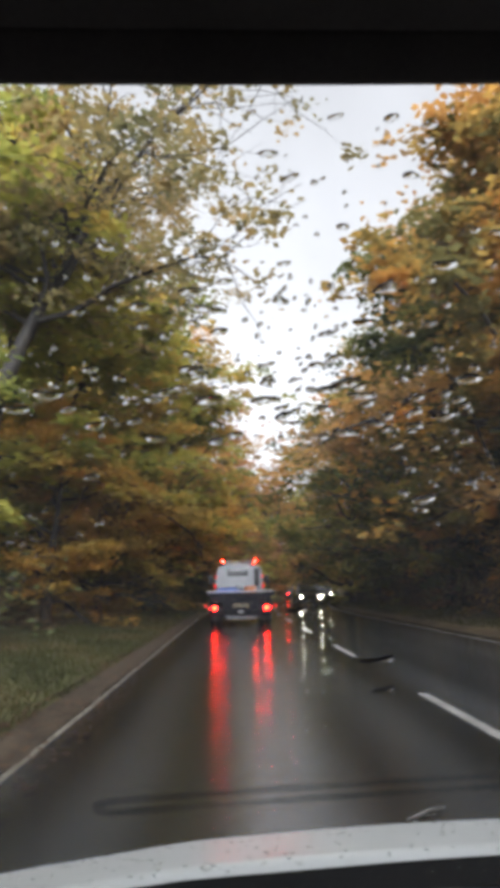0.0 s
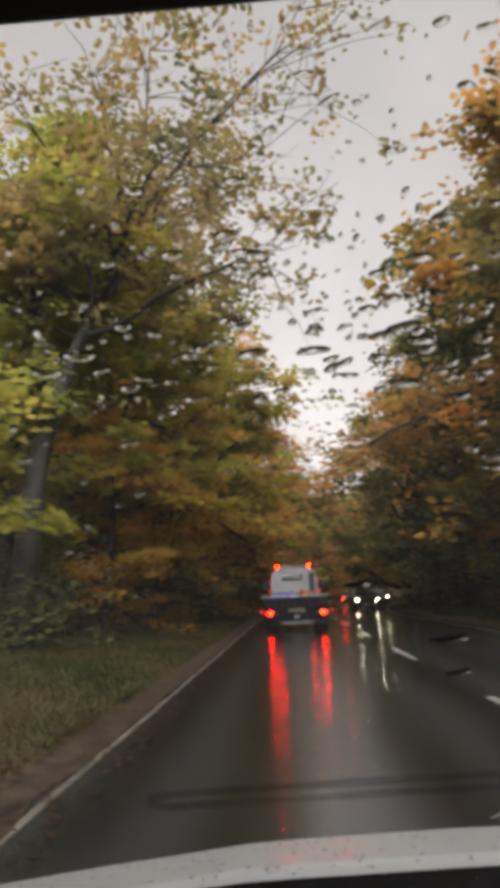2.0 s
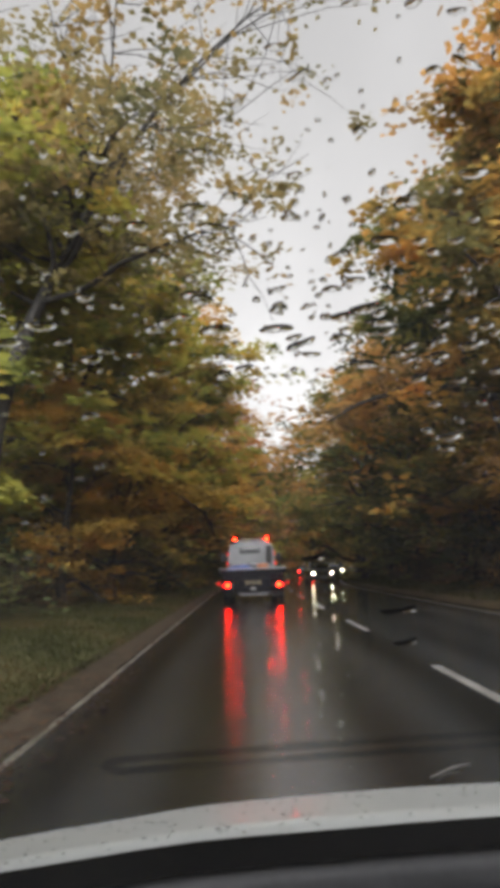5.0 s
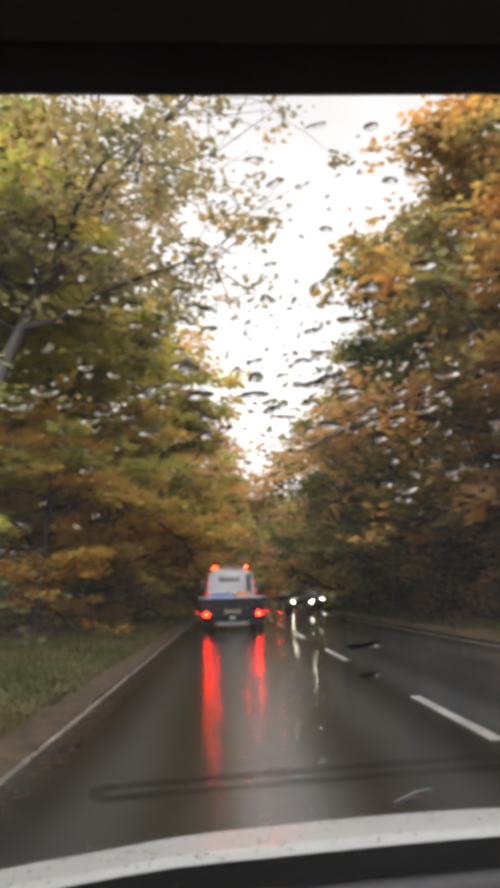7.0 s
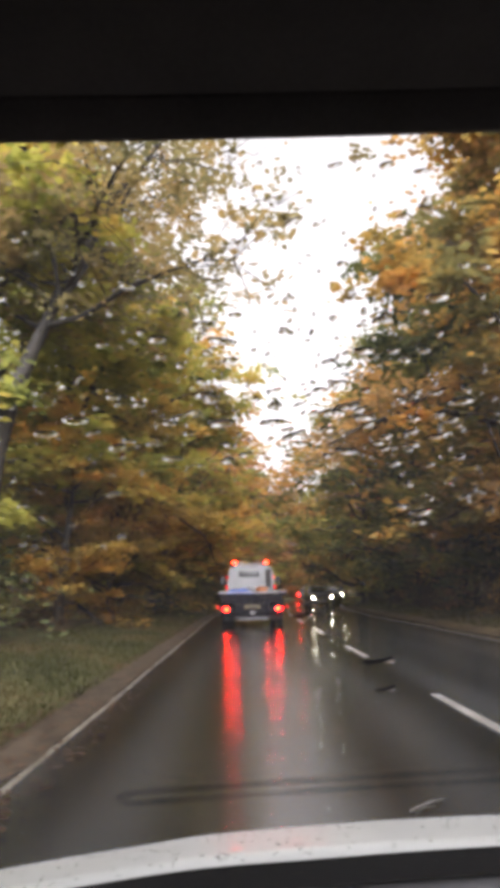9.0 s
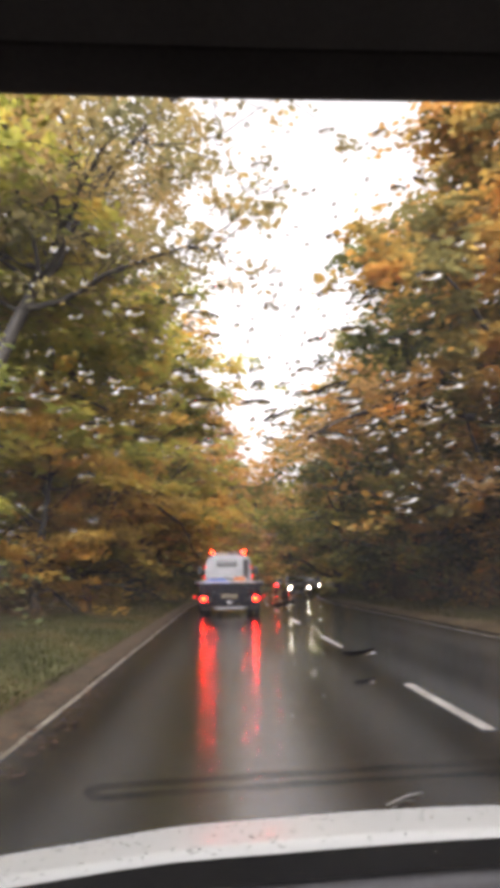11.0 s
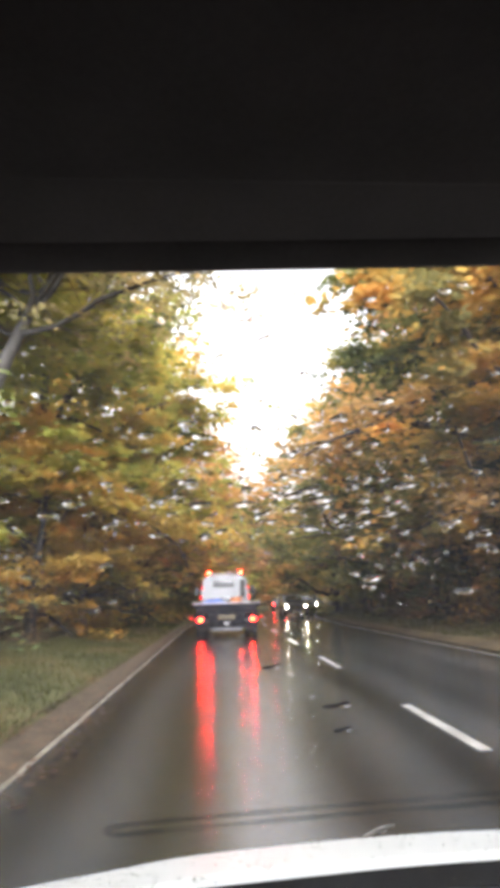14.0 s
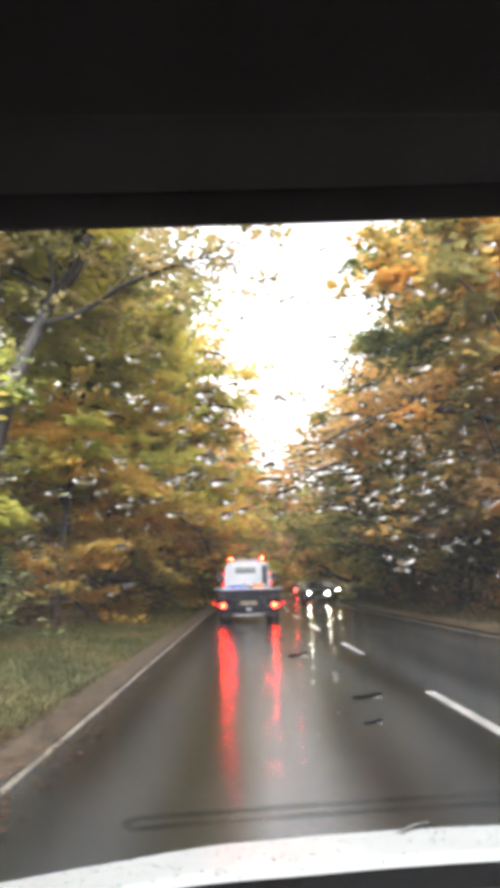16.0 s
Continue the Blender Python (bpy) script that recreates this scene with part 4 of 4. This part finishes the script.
def make_car():
    c = thing("car", "white car seen from inside, dark headliner and rain-spotted bonnet", "car")
    part("bonnet", sheet(lambda x, k: bonnet_point(x, k), lin(CX - 0.86, CX + 0.86, 52), range(len(BON_Y)), (0, 0, -0.012)), WHITE, c, "wet white bonnet with dirt specks", smooth=True)
    part("bonnet_seal", sheet(lambda x, k: bonnet_point(x, 0) + Vector((0, -0.007 - 0.006 * k, 0.002 - 0.024 * k)), lin(CX - 0.86, CX + 0.86, 34), (0, 1), (0, 0.006, -0.004)), SEAL, c, "black rubber seal behind the bonnet")
    part("cowl", sheet(lambda x, v: (bonnet_point(x, 0) + Vector((0, -0.009, -0.022))).lerp(on_glass(x, 1.0) + Vector((0, 0.004, 0.004)), v), lin(CX - 0.76, CX + 0.76, 24), (0, 0.5, 1), (0, 0.002, -0.008)), GREY_PLASTIC, c, "dark grey plastic scuttle panel", smooth=True)
    # windscreen
    ws = part("windscreen", sheet(lambda x, u: on_glass(x, u), lin(CX - 0.74, CX + 0.74, 24), lin(0, 0.985, 12)), CLEAR, c, "rain-spotted windscreen glass", smooth=True)
    ws.visible_shadow = False
    part("black_border", sheet(lambda x, u: on_glass(x, u, -0.004), lin(CX - 0.74, CX + 0.74, 24), (0.965, 0.975, 0.985)), PLASTIC, ws)
    # roof lining and roof
    part("headliner_edge", sheet(lambda x, a: on_glass(x, 0) + Vector((0, 0.0045 - 0.036 * a, 0.002 + 0.0075 * a - 0.002 * math.sin(math.pi * a))), lin(CX - 0.72, CX + 0.72, 24), lin(0, 1, 8), (0, 0.004, 0.010)), TRIM, c, "dark padded edge of the roof lining", smooth=True)
    part("headliner", sheet(lambda x, v: on_glass(x, 0) + Vector((0, -0.030 - 1.9 * v, 0.0085 + 0.10 * math.sin(min(1.0, v * 1.6) * math.pi / 2))), lin(CX - 0.74, CX + 0.74, 16), lin(0, 1, 20), (0, 0, 0.008)), TRIM, c, "dark fabric headliner", smooth=True)
    part("roof", sheet(lambda x, v: on_glass(x, 0) + Vector((0, 0.02 - 2.1 * v, 0.068 + 0.10 * math.sin(min(1.0, v * 1.75) * math.pi / 2))), lin(CX - 0.78, CX + 0.78, 16), lin(0, 1, 20), (0, 0, -0.012)), WHITE, c, "white painted roof", smooth=True)
    for sx, nm in ((-1, "sun_visor"), (1, "sun_visor")):
        v = part(nm, box(CX + sx * 0.36 - 0.20, CX + sx * 0.36 + 0.20, 0.10, 0.27, HEAD_Z + 0.012, HEAD_Z + 0.032, 0.008), TRIM, c, "dark folded sun visor")
        part("visor_hinge", box(CX + sx * 0.58 - 0.02, CX + sx * 0.58 + 0.02, 0.25, 0.29, HEAD_Z + 0.012, HEAD_Z + 0.05, 0.005), PLASTIC, v)
    for sx in (-1, 1):
        pil = [on_glass(CX + sx * 0.73, u) for u in lin(-0.03, 1.02, 8)]
        v, f = tube(pil, [0.045] * 9, 8)
        data_part("windscreen_pillar", v, f, TRIM, c, smooth=True)
        x = CX + sx * 0.80
        xa, xb = sorted((x - 0.025, x + 0.025))
        part("door", box(xa, xb, -0.75, 0.78, 0.25, 0.98, 0.02), WHITE, c)
        dl = part("door_card", box(x - sx * 0.06 - 0.02, x - sx * 0.06 + 0.02, -0.75, 0.76, 0.28, 0.98, 0.015), TRIM, c)
        part("armrest", box(x - sx * 0.11 - 0.03, x - sx * 0.11 + 0.03, -0.45, 0.25, 0.62, 0.69, 0.015), PLASTIC, dl)
        sw = bmesh.new()
        pts = [(-0.72, 0.98), (0.70, 0.98), (0.38, 1.52), (-0.60, 1.56)]
        q = [sw.verts.new((x - sx * (0.0 if z < 1.2 else 0.05), y, z)) for y, z in pts]
        sw.faces.new(q)
        part("side_window", sw, TINTED, c, "side window pane darkened to keep daylight out of the cabin")
        # rear sides, out of view, left windowless to keep the cabin dark
        part("rear_side", box(xa, xb, -2.0, -0.75, 0.25, 1.60, 0.02), WHITE, c)
        part("rear_lining", box(x - sx * 0.05 - 0.012, x - sx * 0.05 + 0.012, -1.95, -0.75, 0.28, 1.58), TRIM, c)
        part("wing", extrude_profile([(0.80, 0.30), (0.80, 0.84), (1.2, 0.74), (1.45, 0.55), (1.5, 0.30)], min(x, x + sx * 0.03), max(x, x + sx * 0.03)), WHITE, c)
        wheel(c, CX + sx * 0.72, 1.05, 0.31, 0.2)
        wheel(c, CX + sx * 0.72, -1.45, 0.31, 0.2)
    # closed tailgate, also unseen, blocks daylight from behind
    part("tailgate", box(CX - 0.80, CX + 0.80, -2.06, -2.0, 0.3, 1.60, 0.02), WHITE, c)
    part("tailgate_lining", box(CX - 0.76, CX + 0.76, -1.99, -1.97, 0.3, 1.58), TRIM, c)
    part("floor_pan", box(CX - 0.78, CX + 0.78, -2.0, 0.85, 0.22, 0.27), TRIM, c)
    part("bulkhead", box(CX - 0.78, CX + 0.78, 0.80, 0.83, 0.27, 0.80), TRIM, c)
    # dashboard under the glass
    dash = [(0.672, 0.85), (0.57, 0.855), (0.40, 0.85), (0.28, 0.84), (0.25, 0.72), (0.33, 0.55), (0.75, 0.45)]
    part("dashboard", extrude_profile(dash, CX - 0.70, CX + 0.70, 0.012), PLASTIC, c, "matt black dashboard top", smooth=False)
    return c


make_car()


# the dashboard edge's dark reflection, painted along the foot of the glass as two lines that meet in a loop
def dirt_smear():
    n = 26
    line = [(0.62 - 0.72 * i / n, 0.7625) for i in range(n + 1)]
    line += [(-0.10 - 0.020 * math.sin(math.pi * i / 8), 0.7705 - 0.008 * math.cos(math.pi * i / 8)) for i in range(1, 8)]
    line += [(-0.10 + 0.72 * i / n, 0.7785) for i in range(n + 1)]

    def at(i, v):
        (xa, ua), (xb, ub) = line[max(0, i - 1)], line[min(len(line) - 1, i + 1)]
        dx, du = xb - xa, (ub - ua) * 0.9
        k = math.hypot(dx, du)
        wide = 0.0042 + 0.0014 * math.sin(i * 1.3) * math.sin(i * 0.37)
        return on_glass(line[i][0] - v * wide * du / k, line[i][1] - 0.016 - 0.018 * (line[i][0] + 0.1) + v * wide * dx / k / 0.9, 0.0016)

    ob = part("dirt_smear", sheet(at, range(len(line)), (-1, 0, 1)), DASH_GHOST, None, smooth=True)
    return tagged(ob, "thin dark reflection of the dashboard edge painted on the windscreen", "smear")


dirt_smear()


# rain on the glass: flattened drops drawn out sideways by the wind
def drops(name, label, places, mat, category, sag=0.0):
    vs, fs = [], []
    rings, seg = 4, 12
    for p, ux, uy, un, L, W, H, bend in places:
        k = len(vs)
        vs.append(tuple(p - un * 0.0002))
        for j in range(rings):
            a = (j) / rings * math.pi / 2
            for i in range(seg):
                b2 = 2 * math.pi * i / seg
                ex, ey = math.cos(b2) * math.cos(a) * L, math.sin(b2) * math.cos(a) * W
                ey += bend * W * ((ex / L) ** 2 - 0.3) + 0.6 * bend * W * (ex / L) + sag * W * math.sin(a)
                vs.append(tuple(p + ux * ex + uy * ey + un * H * math.sin(a)))
        vs.append(tuple(p + un * H + uy * (sag - 0.3 * bend) * W))
        for i in range(seg):
            j = (i + 1) % seg
            fs.append((k, k + 1 + j, k + 1 + i))
            for q in range(rings - 1):
                o = k + 1 + q * seg
                fs.append((o + i, o + j, o + seg + j, o + seg + i))
            o = k + 1 + (rings - 1) * seg
            fs.append((o + i, o + j, k + 1 + rings * seg))
    return tagged(data_part(name, vs, fs, mat, smooth=True), label, category, kind="stuff")


rd = random.Random(21)
places = []
tries = 0
while len(places) < 540 and tries < 20000:
    tries += 1
    if rd.random() < 0.62:  # thickest over the middle of the glass
        x, u = rd.gauss(0.05, 0.105), rd.gauss(0.275, 0.06)
    else:
        x, u = rd.gauss(0.06, 0.19), rd.uniform(0.02, 0.42)
    if not 0.015 < u < 0.5 or (u > 0.335 and -0.09 < x < 0.13):
        continue
    s = rd.random()
    tilt = rd.gauss(-0.04, 0.16)
    if s < 0.70:
        L = rd.uniform(0.0011, 0.0031)
        W = L * rd.uniform(0.45, 0.85)
        tilt = rd.gauss(-0.1, 0.25) if rd.random() < 0.6 else rd.gauss(-1.15, 0.3)
    elif s < 0.94:
        L = rd.uniform(0.0038, 0.0074)
        W = rd.uniform(0.0017, 0.0026)
    else:
        L = rd.uniform(0.0075, 0.0125)
        W = rd.uniform(0.0023, 0.0034)
    ux = (Vector((1, 0, 0)) * math.cos(tilt) + U * math.sin(tilt)).normalized()
    uy = NRM.cross(ux)
    places.append((on_glass(x, u, 0.0006), ux, uy, NRM, L, W, W * 0.8, rd.uniform(-0.5, 0.5)))
for i in range(90):
    x, u = rd.uniform(-0.34, 0.5), rd.uniform(0.02, 0.86)
    L = rd.uniform(0.0004, 0.0009)
    places.append((on_glass(x, u, 0.0006), Vector((1, 0, 0)), NRM.cross(Vector((1, 0, 0))), NRM, L, L * 0.8, L * 0.4, 0))
drops("raindrops", "raindrops blown sideways across the windscreen glass", places, WATER, "raindrops", 0.45)

# shreds of wet leaf and a leaf stem stuck on the glass
X_AXIS = Vector((1, 0, 0))


def leaf_shred(x, u, length, width, tilt):
    ux = (X_AXIS * math.cos(tilt) + U * math.sin(tilt)).normalized()
    uy = NRM.cross(ux)
    c = thing("leaf_shred", "dark shred of wet leaf stuck on the windscreen glass", "leaf", on_glass(x, u, 0.0012), "leaf shreds on the glass")
    n = 10
    vs, fs = [], []
    for i in range(n + 1):
        f = i / n
        half = width * math.sin(math.pi * min(1.0, f * 0.94 + 0.06)) ** 0.6 * (1 + 0.25 * math.sin(9 * f))
        mid = 0.5 * width * math.sin(4.2 * f)
        for side in (-1, 0, 1):
            vs.append(tuple(ux * (f - 0.5) * length + uy * (mid + side * half) + NRM * (0.0012 if side == 0 else 0.0)))
    for i in range(n):
        for k in range(2):
            q = 3 * i + k
            fs.append((q, q + 1, q + 4, q + 3))
    data_part("blade", vs, fs, SHRED, c, smooth=True)
    data_part("stalk", *tube([ux * (0.42 + 0.03 * i) * length + uy * width * 0.3 * i for i in range(5)], [0.0005] * 5, 5), SHRED, c)
    bead = drops("water_bead", "", [(ux * length * 0.28 + uy * width * 0.9, ux, uy, NRM, length * 0.24, width * 0.75, width * 0.7, 0.3)], WATER, "", 0.4)
    del bead["kind"]
    bead.parent = c
    return c


leaf_shred(0.120, 0.577, 0.030, 0.0024, -0.10)
leaf_shred(0.127, 0.616, 0.020, 0.0021, -0.16)
leaf_shred(0.052, 0.512, 0.020, 0.0019, -0.14)
stem = thing("forked_twig", "pale wet forked twig lying on the windscreen", "twig", on_glass(0.172, 0.790, 0.0015))
data_part("stem", *tube([X_AXIS * a + U * b for a, b in ((-0.016, 0.007), (-0.006, 0.002), (0.004, -0.003), (0.018, -0.006))], [0.0008, 0.0013, 0.0014, 0.0007], 6), PALE_STEM, stem, smooth=True)
data_part("fork", *tube([X_AXIS * a + U * b for a, b in ((-0.010, 0.009), (-0.002, 0.003), (0.010, 0.0015))], [0.0006, 0.0010, 0.0007], 6), PALE_STEM, stem, smooth=True)

# rain and grit on the bonnet
wet, grit = [], []
for i in range(760):
    x, f = rd.uniform(-0.38, 0.85), rd.uniform(0.1, 5.4)
    k = int(f)
    p = bonnet_point(x, k).lerp(bonnet_point(x, k + 1), f - k)
    t1 = (bonnet_point(x, k + 1) - bonnet_point(x, k)).normalized()
    t2 = (bonnet_point(x + 0.01, k) - bonnet_point(x, k)).normalized()
    n = t2.cross(t1).normalized()
    n = n if n.z > 0 else -n
    L = rd.uniform(0.0006, 0.0024)
    wet.append((p + n * 0.0005, t2, t1, n, L, L * rd.uniform(0.6, 1.0), L * 0.4, rd.uniform(-0.3, 0.3)))
    if i % 6 == 0:
        L = 0.0007 + 0.0030 * rd.random() ** 3
        grit.append((p + n * 0.0006 + t2 * 0.013, t2, t1, n, L, L * rd.uniform(0.25, 0.6), 0.0008, rd.uniform(-0.6, 0.6)))
seal_wet = []
for i in range(46):
    x = rd.uniform(-0.3, 0.75)
    L = 0.0008 + 0.0045 * rd.random() ** 3
    p = bonnet_point(x, 0) + Vector((0, -0.0085 - 0.005 * rd.random(), 0.0))
    seal_wet.append((p + Vector((0, 0, -0.002 - 0.018 * rd.random())), Vector((1, 0, 0)), Vector((0, 0, -1)), Vector((0, -1, 0)), L, min(L, 0.0014), 0.0009, rd.uniform(-0.4, 0.4)))
drops("raindrops", "beads of rain hanging on the black bonnet seal", seal_wet, WATER, "raindrops", 0.3)
drops("raindrops", "beads of rain standing on the white bonnet", wet, WATER, "raindrops")
drops("grit", "dark leaf bits and grit stuck on the wet bonnet", grit, PLASTIC, "grit")
